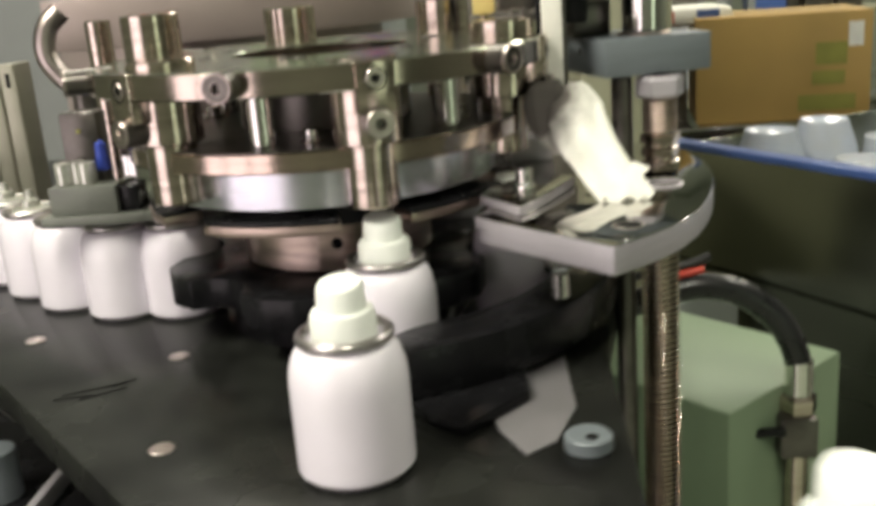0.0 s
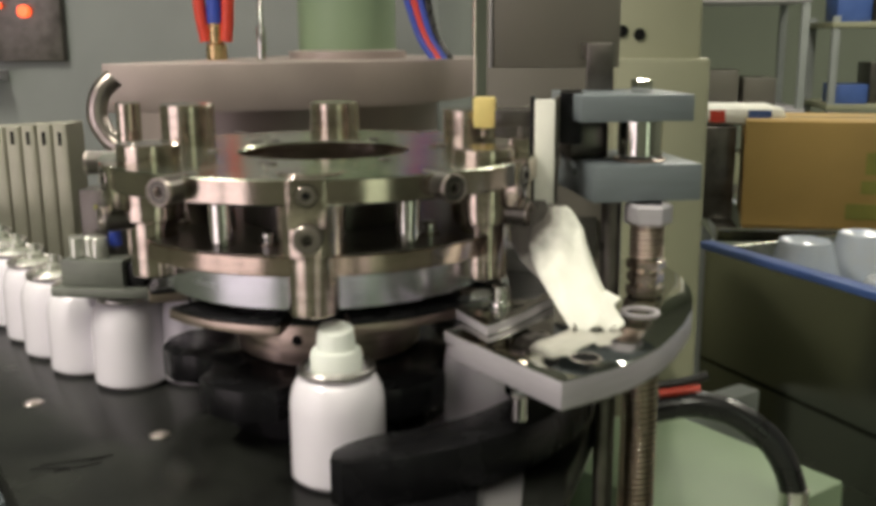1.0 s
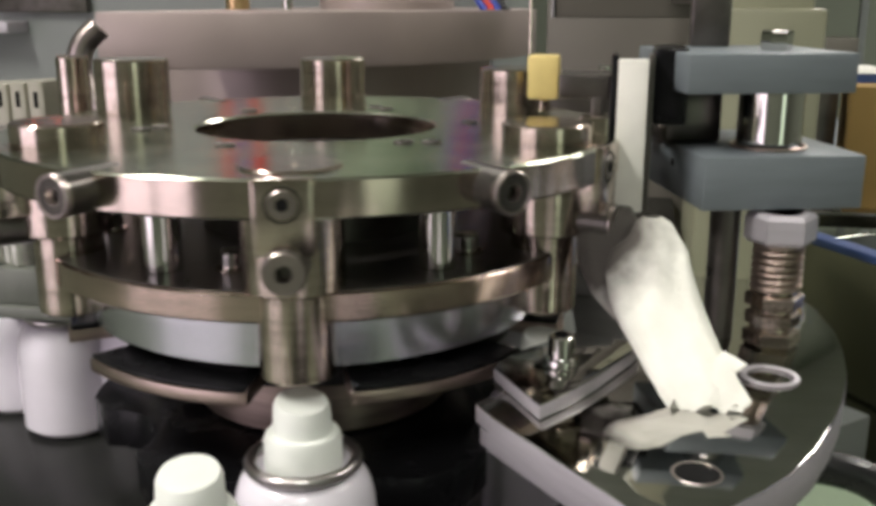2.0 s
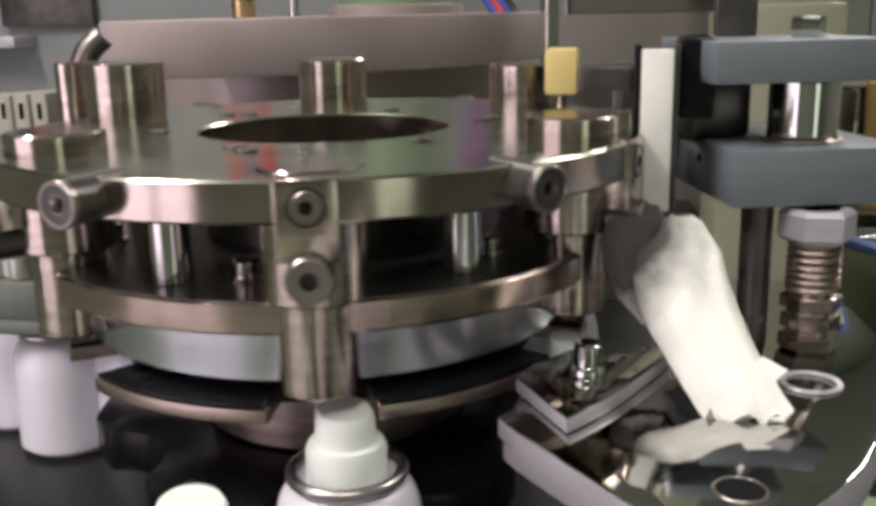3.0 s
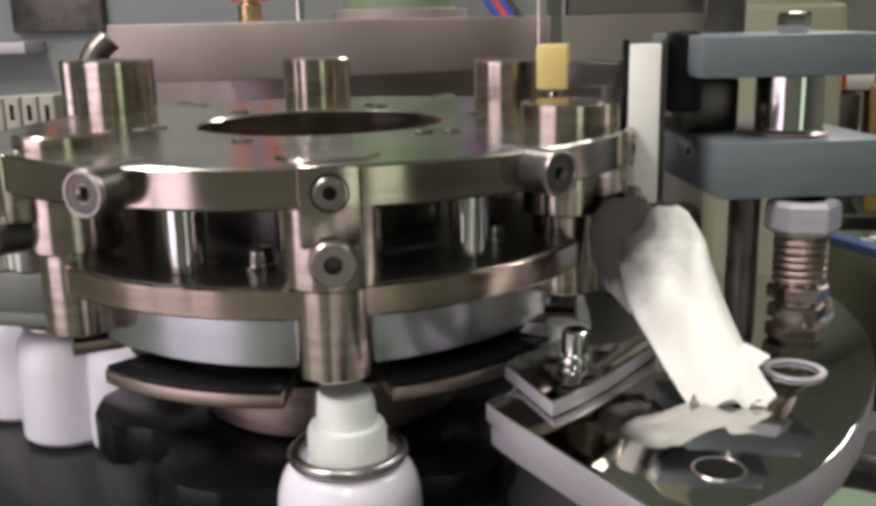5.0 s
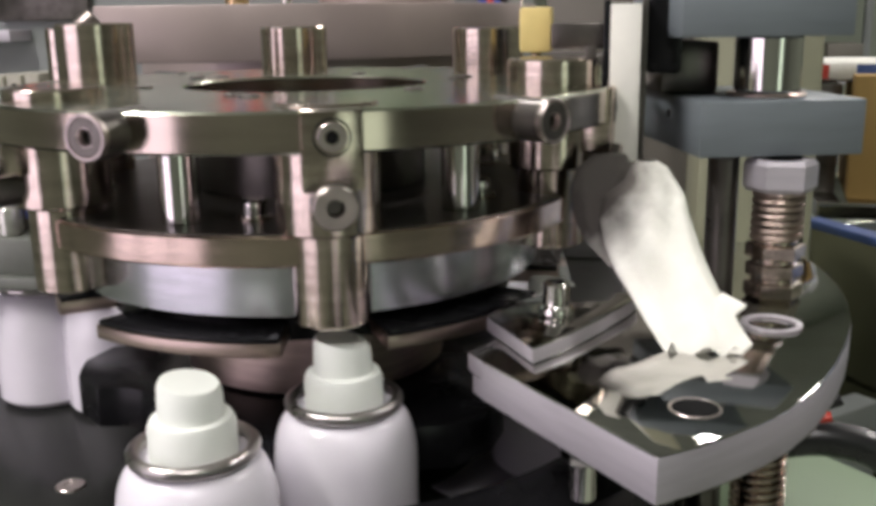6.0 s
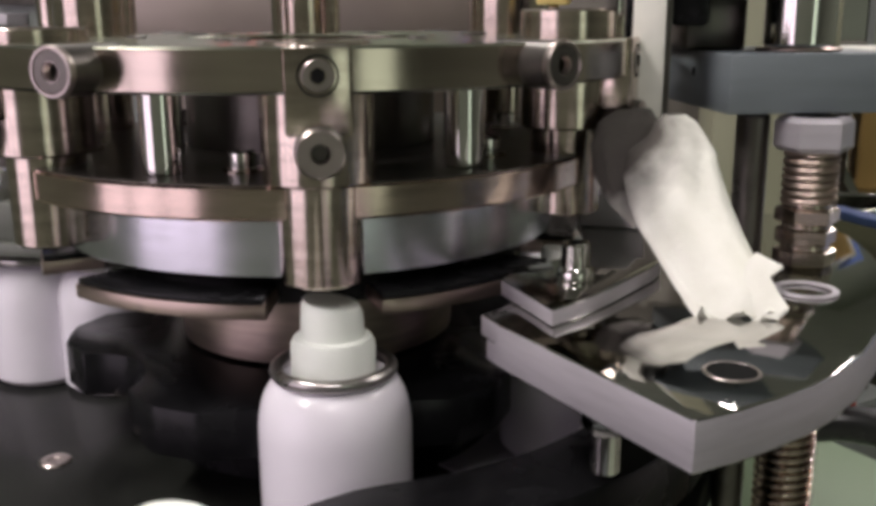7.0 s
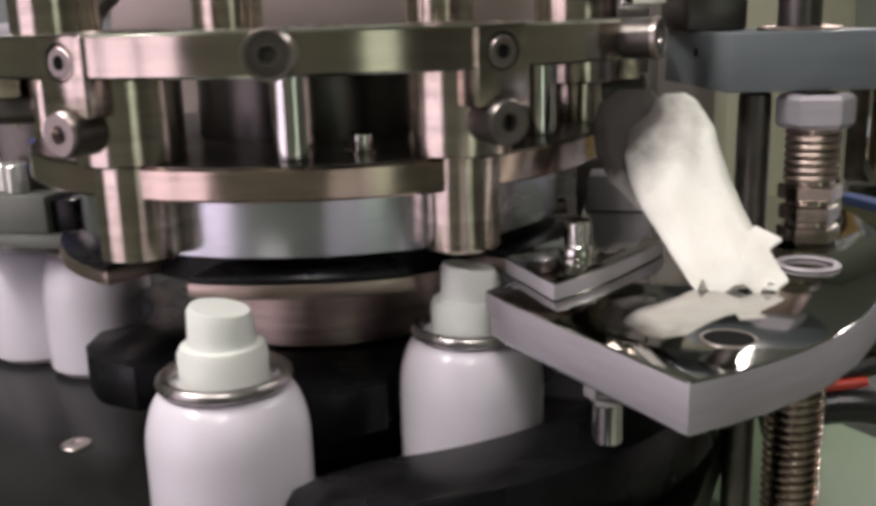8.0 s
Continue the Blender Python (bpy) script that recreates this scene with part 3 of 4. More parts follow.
def press_head():
    t = thing("lifting_cap_feeder", 0.12, 0.04, 0.16, "grey lifting beam with a white slide bar and nylon stop", "machine head")
    o = Matrix.Translation((-0.12, -0.04, -0.16))
    part("upper_beam", box(0, 0.0600, 0, 0.060, 0.1606, 0.1743, 0.0006, m=o @ Matrix.Translation((0.0968, -0.0345, 0)) @ Matrix.Rotation(radians(BEAM_TURN), 4, "Z")), ALU, t)
    part("lift_rod", annulus(0.0075, 0.0116, 0.1411 - 0.16, 0.1606 - 0.16, 48), CHROME, t, "bright chromed lifting sleeve").location = (0.1285 - 0.12, -0.007 - 0.04, 0)
    part("beam_nut", hexnut(0.0056, 0.1743 - 0.16, 0.1815 - 0.16, 0.1285 - 0.12, -0.007 - 0.04), CHROME, t)
    part("slide_bar", box(0.0732, 0.0836, -0.0330, -0.0270, 0.1185, 0.1720, 0.0006, m=o), WHITE_INK, t, "bright white slide bar")
    part("slide_guide", box(0.0708, 0.0732, -0.0310, -0.018, 0.1190, 0.1735, 0.0005, m=o), BLACK, t)
    part("slide_guide", box(0.0836, 0.0856, -0.0310, -0.018, 0.1190, 0.1735, 0.0005, m=o), DARK_STEEL, t)
    part("carrier", box(0.0856, 0.0980, -0.020, 0.012, 0.148, 0.1755, 0.002, m=o), BLACK, t, "black bracket behind the slide bar")
    part("carrier_arm", box(0.052, 0.0708, -0.020, 0.000, 0.1570, 0.1660, 0.001, m=o), DARK_STEEL, t)
    part("gauge_block", box(0.0605, 0.0704, -0.031, -0.020, 0.1375, 0.1520, 0.0006, m=o), STEEL, t)
    part("gauge_hanger", box(0.064, 0.068, -0.020, -0.010, 0.1420, 0.1580, 0.0004, m=o), DARK_STEEL, t)
    ny = part("nylon_stop", box(0.0392, 0.0510, -0.006, 0.006, 0.1552, 0.1716, 0.0012, m=o), NYLON, t, "yellow nylon stop")
    part("stop_rod", rod(0.0022, 0.1500 - 0.16, 0.1552 - 0.16, 14, 0.0450 - 0.12, -0.04), STEEL, ny)
    part("pull_wire", rod(0.0006, 0.1716 - 0.16, 0.30 - 0.16, 8, 0.0395 - 0.12, -0.04), STEEL, t)
    part("cover_sheet", box(0.0345, 0.1280, 0.200, 0.204, 0.1820, 0.36, 0.001, m=o), PANEL_PAINT, t, "plain brown-grey sheet cover")
    part("sheet_rim", box(0.0330, 0.0345, 0.198, 0.206, 0.1820, 0.36, 0.0005, m=o), STAINLESS_EDGE, t)
    part("cover_arm", box(0.100, 0.115, 0.030, 0.200, 0.1900, 0.2000, 0.001, m=o), DARK_STEEL, t)
    part("cover_riser", box(0.100, 0.115, 0.020, 0.030, 0.1743, 0.2000, 0.001, m=o), DARK_STEEL, t)
    return t


PRESS = press_head()


CLOTH_LINE = ((0.0866, -0.056, 0.1225, 0.0030, 0.003), (0.0868, -0.057, 0.1205, 0.0058, 0.005), (0.0874, -0.060, 0.1165, 0.0085, 0.006), (0.0862, -0.063, 0.1122, 0.0126, 0.007),
              (0.0866, -0.067, 0.1052, 0.0143, 0.007), (0.0890, -0.072, 0.0975, 0.0147, 0.006), (0.0925, -0.077, 0.0904, 0.0143, 0.006), (0.0968, -0.083, 0.0838, 0.0139, 0.005),
              (0.1006, -0.088, 0.0774, 0.0132, 0.004), (0.1028, -0.0905, 0.0735, 0.0126, 0.003), (0.1042, -0.0925, 0.0712, 0.0112, 0.0015))


def cloth():
    t = thing("cleaning_cloth", 0.095, -0.055, 0, "crumpled white cotton cloth, oily grey at its top", "cloth")

    def sheet(rows, name, mat, lab, thick, seed):
        bm = bmesh.new()
        nu = 44
        prev = None
        for ri in range(len(rows) * 5 - 4):
            i, k = divmod(ri, 5)
            if i == len(rows) - 1:
                i, k = i - 1, 5
            k /= 5
            (c0, w0, d0), (c1, w1, d1) = rows[i], rows[i + 1]
            c = Vector(c0).lerp(Vector(c1), k)
            w, d = w0 + (w1 - w0) * k, d0 + (d1 - d0) * k
            ring = []
            for j in range(nu):
                a = 2 * math.pi * j / nu
                pleat = 0.05 * math.sin(5 * a + 0.10 * ri + seed) + 0.28 * noise.noise(Vector((math.cos(a) * 2.6, math.sin(a) * 1.4, ri * 0.07 + seed)))
                fold = 1 + 0.03 * math.sin(3 * a + 0.12 * ri + seed) + 0.05 * noise.noise(Vector((math.cos(a) * 2, math.sin(a) * 2, ri * 0.16 + seed)))
                end = 0.003 * noise.noise(Vector((math.cos(a) * 2.6, math.sin(a) * 2.6, seed))) * (ri / (len(rows) * 5 - 5)) ** 6 * 1.5
                ring.append(bm.verts.new(c + Vector((w * math.cos(a) * fold, d * math.sin(a) * (fold + pleat), end))))
            if prev:
                for j in range(nu):
                    bm.faces.new((prev[j], prev[(j + 1) % nu], ring[(j + 1) % nu], ring[j]))
            prev = ring
        bm.faces.new(prev)
        return part(name, bm, mat, t, lab)

    o = Vector((0.095, -0.055, 0))
    rows = []
    for x, y, z, w, d in CLOTH_LINE:
        rows.append((Vector((x, y, z)) - o, w, d))
    sheet(rows, "hanging_fold", CLOTH, "", 0, 1.7)
    grime = [(Vector((x, y, z)) - o, w, d) for x, y, z, w, d in ((0.0750, -0.046, 0.1230, 0.005, 0.003), (0.0735, -0.049, 0.1190, 0.0095, 0.006), (0.0722, -0.052, 0.1120, 0.0105, 0.007), (0.0728, -0.055, 0.1030, 0.0095, 0.006), (0.0750, -0.059, 0.0950, 0.0075, 0.004), (0.0790, -0.063, 0.0890, 0.004, 0.002))]
    sheet(grime, "dirty_fold", CLOTH, "oil-stained grey fold", 0, 4.1)
    # a torn flap at the lower end
    bm = bmesh.new()
    pts = [(0.104, -0.0860, 0.0800), (0.1090, -0.0870, 0.0870), (0.1160, -0.0885, 0.0838), (0.1125, -0.0900, 0.0812), (0.1150, -0.0908, 0.0770), (0.1180, -0.0912, 0.0728), (0.1150, -0.0935, 0.0706), (0.1112, -0.0935, 0.0714), (0.104, -0.0925, 0.0735)]
    vs = [bm.verts.new(Vector(p) - o) for p in pts]
    f = bm.faces.new(vs)
    r = bmesh.ops.extrude_face_region(bm, geom=[f])
    bmesh.ops.translate(bm, verts=[v for v in r["geom"] if isinstance(v, bmesh.types.BMVert)], vec=(0, 0, 0.0009))
    part("torn_flap", bm, CLOTH, t)
    return t


cloth()


# ---- black guide between the head and the delivery disc ----
PALE_OUTLINE = ((0.0500, -0.1080), (0.0725, -0.0850), (0.0725, -0.1600), (0.0620, -0.1900), (0.0500, -0.2000), (0.0400, -0.1780), (0.0380, -0.1650), (0.0500, -0.1500))
FOOT = ((0.0040, -0.1200), (0.0515, -0.1080), (0.0540, -0.1530), (0.0390, -0.1700), (0.0260, -0.1835), (0.0120, -0.1720), (0.0040, -0.1580))


def guides():
    t = thing("transfer_guide", EX, EY, 0, "black plastic curved transfer guide", "guide")
    o = (-EX, -EY)
    inner = circle_pts(RX, RY, 0.1215, 26, 84, 24)
    outer = circle_pts(RX, RY, 0.1500, 84, 24, 24)
    tip = [(0.0060, -0.1580), (-0.0030, -0.1590), (-0.0090, -0.1540), (-0.0098, -0.1470), (-0.0050, -0.1380), (0.0040, -0.1290)]
    pts = [(x + o[0], y + o[1]) for x, y in inner + outer + tip]
    part("guide_rail", slab(pts, 0.006, 0.028, 0.0012), BLACK, t)
    for x, y in ((0.075, -0.072), (0.03, -0.130)):
        part("standoff", rod(0.006, SINK, 0.006, 20, x + o[0], y + o[1]), BLACK, t)
    part("foot_plate", slab([(x + o[0], y + o[1]) for x, y in FOOT], 0.0012, 0.0058, 0.0008), BLACK, t)
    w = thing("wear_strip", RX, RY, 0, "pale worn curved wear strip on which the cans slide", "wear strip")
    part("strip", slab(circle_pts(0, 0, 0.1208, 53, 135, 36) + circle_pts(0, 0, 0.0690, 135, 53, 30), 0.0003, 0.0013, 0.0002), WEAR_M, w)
    # flat stand-in for an unidentified pale thing under the guide rail
    d = thing("pale_sheet", 0.060, -0.165, 0, "flat pale sheet let into the black table", "liner")
    pts = PALE_OUTLINE
    part("sheet", slab([(x - 0.060, y + 0.165) for x, y in pts], -0.0005, 0.0009, 0.0003), PALE_SHEET_M, d)
    k = thing("round_knob", -0.0230, -0.1610, 0, "grey flat round post head with a socket", "knob")
    for i, (x, y, r, h) in enumerate(((-0.0310, -0.1695, 0.0078, 0.003), (0.0735, -0.1960, 0.0092, 0.006))):
        q = k if i == 0 else thing("round_knob", x, y, 0, "grey flat round post head with a socket", "knob")
        q.location = (x, y, 0)
        part("head", lathe([(0, SINK + 0.0005), (r, SINK + 0.0005), (r, h - 0.0008), (r - 0.0008, h), (0, h)], 32), ALU, q)
        part("socket", rod(0.0024, h - 0.0004, h + 0.0004, 12, 0.001, -0.003, 0.0001), RECESS_BLACK, q)


guides()


# ---- cans ----
def can_body():
    R, z1 = CAN_R, RING_Z
    p = [(0, 0.0012), (R * 0.80, 0.0), (R * 0.90, 0.0004), (R, 0.0030), (R, 0.0345)]
    for i in range(1, 11):
        a = radians(9 * i)
        p.append((R - 0.0066 * (1 - math.cos(a)), 0.0345 + 0.0165 * math.sin(a)))
    p += [(0.0156, z1 - 0.0030), (0.0156, z1 - 0.0022), (0.0, z1 - 0.0022)]
    return lathe(p, 48)


def can_cap():
    z = RING_Z
    bm = lathe([(0.0, z - 0.0022), (0.0122, z - 0.0022), (0.0122, z + 0.0070), (0.0113, z + 0.0090), (0.0092, z + 0.0092), (0.0088, z + 0.0174), (0.0080, z + 0.0190), (0, z + 0.0192)], 36)
    for v in bm.verts:
        if v.co.z > z + 0.014:
            v.co.z += v.co.y * 0.16 - v.co.x * 0.05
    return bm


def ring_mesh():
    z = RING_Z
    p = [(0.0166 + 0.0019 * math.cos(radians(a)), z - 0.0004 + 0.0019 * math.sin(radians(a))) for a in range(0, 360, 30)]
    return lathe(p, 48, closed=True)


def spray_can(capped, label):
    t = thing("spray_can", 0, 0, 0, label, "spray can", "cans on the line")
    part("body", can_body(), WHITE_CAN, t)
    part("valve_ring", ring_mesh(), RING, t, "rolled tin valve ring")
    if capped:
        part("cap", can_cap(), WHITE_CAP, t, "white plastic spray cap with a slanted top")
    else:
        z = RING_Z
        part("valve", lathe([(0, z - 0.0022), (0.0145, z - 0.0022), (0.0118, z + 0.0012), (0.0060, z + 0.0020), (0.0055, z + 0.0062), (0.0030, z + 0.0068), (0.0022, z + 0.0125), (0, z + 0.0125)], 28), VALVE, t, "bare metal and plastic valve")
    return t


CAP = spray_can(True, "glossy white aerosol can with a white spray cap")
BARE = spray_can(False, "glossy white aerosol can with a bare valve")


# ---- infeed sensor, queue bracket and pipe ----
def sensor():
    t = thing("infeed_sensor", -0.175, -0.006, 0, "dark grey metal infeed block with clear tubes over the can queue", "sensor")
    part("block", box(-0.025, 0.013, -0.012, 0.006, 0.0640, 0.0800, 0.001), SENSOR_M, t)
    part("base_strip", box(-0.030, 0.034, -0.016, 0.022, 0.0586, 0.0640, 0.0008), SENSOR_M, t)
    part("back_plate", box(0.013, 0.028, 0.004, 0.012, 0.0640, 0.093, 0.001), STAINLESS, t)
    part("dark_slider", box(0.013, 0.024, -0.008, 0.004, 0.0640, 0.078, 0.0008), BLACK, t)
    for x, y in ((-0.017, -0.004), (-0.004, -0.004), (-0.010, -0.001)):
        part("clear_tube", rod(0.0052, 0.0800, 0.0925, 18, x, y), VALVE, t)
    part("sensor_body", box(-0.022, 0.0, 0.010, 0.026, 0.0640, 0.118, 0.002), DARK_STEEL, t)
    part("indicator", box(-0.012, -0.010, 0.0090, 0.0102, 0.1065, 0.1085, 0.0), GREEN_INK, t)
    part("blue_plug", lathe([(0, 0.086), (0.004, 0.086), (0.003, 0.101), (0, 0.103)], 14, 0.002, 0.005), BLUE, t)
    part("guide_arm", box(0.028, 0.052, 0.0, 0.010, 0.0586, 0.0635, 0.0008), DARK_STEEL, t)
    part("support", rod(0.005, 0.0, 0.0586, 16, 0.012, 0.045), DARK_STEEL, t)
    part("support_arm", box(0.006, 0.018, 0.022, 0.050, 0.0586, 0.0640, 0.0008), DARK_STEEL, t)

sensor()


def far_things():
    # pale disc over the head
    t = thing("overhead_disc", -0.36, 0.75, 0.133, "large pale cast disc of the machine's upper deck", "machine deck")
    rim = circle_pts(0, 0, 0.335, -3, 176, 64)
    part("disc", slab(rim, 0.0, 0.049, 0.0015), HEAD_PAINT, t)
    part("column", lathe([(0, -0.983), (0.22, -0.983), (0.22, -0.0005), (0, -0.0005)], 64, 0.05, 0.09), HEAD_PAINT, t, "wide pale column under the disc")
    b = thing("machine_cover", 0.10, 0.60, FLOOR, "brown-grey sheet steel cover of the machine", "machine cover")
    part("sheet", box(-0.10, 0.095, 0.0, 0.03, 0.0, 1.20, 0.003), PANEL_PAINT, b)
    part("edge_trim", box(0.095, 0.100, -0.004, 0.034, 0.0, 1.20, 0.001), DARK_STEEL, b)
    n = thing("rear_mechanism", 0.056, 0.13, 0, "dark oily steel mechanism standing behind the head", "mechanism")
    part("post", box(-0.012, 0.012, -0.010, 0.010, 0.0, 0.118, 0.001), DARK_STEEL, n)
    part("block", box(-0.019, 0.022, -0.016, 0.018, 0.118, 0.150, 0.002), DARK_STEEL, n)
    part("side_plate", box(0.0225, 0.0265, -0.018, 0.018, 0.104, 0.154, 0.001), PANEL_PAINT, n)
    part("pin", rod(0.0035, 0.150, 0.160, 16, 0.010, -0.004), CHROME, n)
    d = thing("green_motor_housing", -0.183, 0.693, 0.182, "smooth pale green motor housing on the disc", "motor")
    part("housing", lathe([(0, 0), (0.061, 0), (0.061, 0.25), (0.054, 0.27), (0, 0.27)], 48), GREEN_PAINT, d)
    part("foot_flange", lathe([(0.061, 0.0), (0.074, 0.0), (0.074, 0.009), (0.061, 0.011)], 48), HEAD_PAINT, d)
    c = thing("control_cabinet", -0.778, 1.114, -0.85, "grey painted control cabinet with a dark instrument window", "cabinet")
    part("cabinet_body", box(-0.66, 0.66, 0.0, 0.60, 0.0, 2.2, 0.006), GREY_PAINT, c)
    w = part("instrument_window", box(-0.166, 0.0, -0.016, 0.0, 1.022, 1.30, 0.004), DARK_STEEL, c)
    part("pilot_lamp", rod(0.0105, 0, 0.012, 20, m=Matrix.Translation((-0.064, -0.028, 1.108)) @ Matrix.Rotation(radians(-90), 4, "X")), RED_LAMP, w, "glowing red pilot lamp")
    part("pilot_lamp", rod(0.006, 0, 0.012, 16, m=Matrix.Translation((-0.113, -0.028, 1.118)) @ Matrix.Rotation(radians(-90), 4, "X")), RED_LAMP, w)
    part("shelf_edge", box(-0.66, -0.117, -0.06, 0.0, 0.990, 1.008, 0.002), STAINLESS_EDGE, c)
    # hoses on the disc
    h = thing("air_hose", -0.332, 0.63, 0.182, "red air hoses on a brass fitting", "hose")
    part("fitting", lathe([(0, 0), (0.0126, 0), (0.0126, 0.018), (0.009, 0.020), (0.009, 0.043), (0, 0.043)], 20), BRASS, h)
    part("hose", tube([(-0.0126, 0, 0.022), (-0.020, 0, 0.09), (-0.023, 0.02, 0.29)], 0.0076), RED, h)
    part("hose", tube([(0.0126, 0, 0.022), (0.018, 0, 0.09), (0.016, 0.02, 0.29)], 0.0076), RED, h)
    part("collar", rod(0.010, 0.043, 0.09, 18), BLUE, h)
    s = thing("steel_stem", -0.27, 0.612, 0.182, "thin bright steel stem standing on the disc", "rod")
    part("stem", lathe([(0, 0), (0.0054, 0), (0.0054, 0.036), (0.0029, 0.040), (0.0029, 0.27), (0, 0.27)], 14), CHROME, s)
    b = thing("cable_bundle", -0.088, 0.64, 0.182, "blue and red cables in a loose bundle", "cable")
    for i, m in enumerate((BLUE, RED, BLUE, RUBBER)):
        part("cable", tube([(0.022 + 0.007 * i, 0, -0.001), (0.007 * i, 0.007, 0.036), (-0.018 + 0.009 * i, 0.011, 0.11), (-0.025 + 0.011 * i, 0.0, 0.27)], 0.0045), m, b)
    # elbow pipe on the queue side
    e = thing("elbow_pipe", -0.338, 0.300, 0.052, "curved dull steel elbow pipe behind the queue", "pipe")
    part("pipe", tube([(0.040, 0.0, 0.052), (0.022, 0.0, 0.064), (0.010, 0.0, 0.084), (0.012, 0.004, 0.106), (0.024, 0.01, 0.120)], 0.0092, 18), BRUSHED, e)
    part("collar", rod(0.0110, 0.030, 0.052, 24, 0.038, 0.0), DARK_STEEL, e)
    part("clamp_rod", rod(0.005, -0.052, 0.030, 16, 0.038, 0.0), STEEL, e)
    # beige fins behind the queue
    for i in range(7):
        f = thing("guide_fin", -0.364 - 0.0165 * i, 0.300 + 0.002 * i, 0, "beige upright guide fin of the cap feeder with a dark slot", "fin", "fins behind the queue")
        part("fin", box(-0.0068, 0.0068, -0.004, 0.03, 0.0, 0.132 - 0.001 * i, 0.002), FIN, f)
        part("slot", box(-0.0018, 0.0018, -0.0046, -0.003, 0.112, 0.124, 0.0004), RECESS_BLACK, f)
    # column
    k = thing("machine_column", 0.185, 0.40, FLOOR, "beige-green painted machine column with cable holes", "column")
    part("column", box(-0.0475, 0.0285, 0.0, 0.12, 0.0, 1.55, 0.004), BEIGE, k)
    part("pedestal", box(-0.05, 0.036, -0.012, 0.13, 0.0, 1.036, 0.004), BEIGE, k)
    for x in (-0.044, -0.028):
        part("cable_hole", rod(0.0055, 0, 0.003, 18, m=Matrix.Translation((x, 0.0005, 1.060 - 0.2 * (x + 0.04))) @ Matrix.Rotation(radians(90), 4, "X")), RECESS_BLACK, k)
    # stainless tank
    g = thing("stainless_tank", 0.2430, 0.509, FLOOR, "open brushed stainless tank with a blue rim", "tank")
    a = math.degrees(math.atan2(0.31 - 0.5083, 0.3576 - 0.2425))
    m = Matrix.Rotation(radians(a), 4, "Z")
    L = 0.9
    part("side_wall", box(0, L, -0.0, 0.004, 0.25, 0.834, 0.001, m=m), TANK, g)
    part("end_wall", box(0.0, 0.004, 0.004, 0.75, 0.25, 0.834, 0.001, m=m), TANK, g)
    part("far_wall", box(0.0, L, 0.75, 0.754, 0.25, 0.834, 0.001, m=m), TANK, g)
    part("tank_floor", box(0.0, L, 0.0, 0.75, 0.71, 0.715, 0.0, m=m), TANK, g)
    part("rim", box(-0.004, L, -0.006, 0.012, 0.834, 0.8412, 0.001, m=m), BLUE_EDGE, g, "dark blue rim strip")
    part("stand", box(0.1, L - 0.1, 0.1, 0.65, 0.0, 0.25, 0.002, m=m), GREY_PAINT, g)
    rnd = random.Random(5)
    for i in range(26):
        u, v = 0.06 + 0.11 * (i % 7) + rnd.uniform(-0.015, 0.015), 0.07 + 0.11 * (i // 7) + rnd.uniform(-0.015, 0.015)
        p = m @ Vector((u, v, 0))
        c = thing("plastic_cup", 0.2430 + p.x, 0.509 + p.y, FLOOR + 0.715, "clear bluish plastic cup lying in the tank", "cup", "cups in the tank", rz=rnd.uniform(0, 360))
        part("shell", lathe([(0, 0), (0.030, 0), (0.038, 0.07), (0.036, 0.10), (0.026, 0.115 + rnd.uniform(-0.015, 0.02)), (0, 0.118)], 16), PLASTIC_BAG, c)
    # cardboard box on a table
    b = thing("cardboard_box", 0.325, 0.763, -0.036, "closed brown cardboard carton with green print", "box")
    m = Matrix.Rotation(radians(-8), 4, "Z")
    part("carton", box(0, 0.215, 0, 0.16, 0, 0.136, 0.0015, m=m), CARD, b)
    part("flap_seam", box(0, 0.215, 0.078, 0.081, 0.1355, 0.1368, 0, m=m), BEIGE, b)
    for x0, x1, z0, z1 in ((0.147, 0.185, 0.070, 0.098), (0.143, 0.183, 0.045, 0.062), (0.127, 0.197, 0.012, 0.032)):
        part("print_bar", box(x0, x1, -0.0012, 0.0, z0, z1, 0, m=m), GREEN_INK, b)
    part("paper_label", box(0.186, 0.204, -0.0012, 0, 0.092, 0.122, 0, m=m), WHITE_INK, b)
    q = thing("work_table", 0.29, 0.74, FLOOR, "plain steel work table under the carton", "table")
    part("top", box(0.0, 0.5, 0.0, 0.4, 0.794, 0.814, 0.003), STAINLESS, q)
    for x, y in ((0.03, 0.37), (0.47, 0.37), (0.47, 0.05), (0.25, 0.37)):
        part("leg", box(x - 0.02, x + 0.02, y - 0.02, y + 0.02, 0, 0.794, 0.002), GREY_PAINT, q)
    # hydraulic hose
    h = thing("hydraulic_hose", 0.17, 0.12, -0.045, "thick glossy black hydraulic hose bent down to a steel fitting", "hose")
    part("hose", tube([(-0.035, -0.02, -0.003), (0.0, -0.02, 0.006), (0.020, -0.02, 0.006), (0.039, -0.02, 0.0), (0.060, -0.02, -0.016), (0.072, -0.02, -0.034), (0.079, -0.02, -0.054)], 0.0092, 20, 10), RUBBER, h)
    part("ferrule", rod(0.0098, -0.076, -0.050, 24, 0.079, -0.02), CHROME, h)
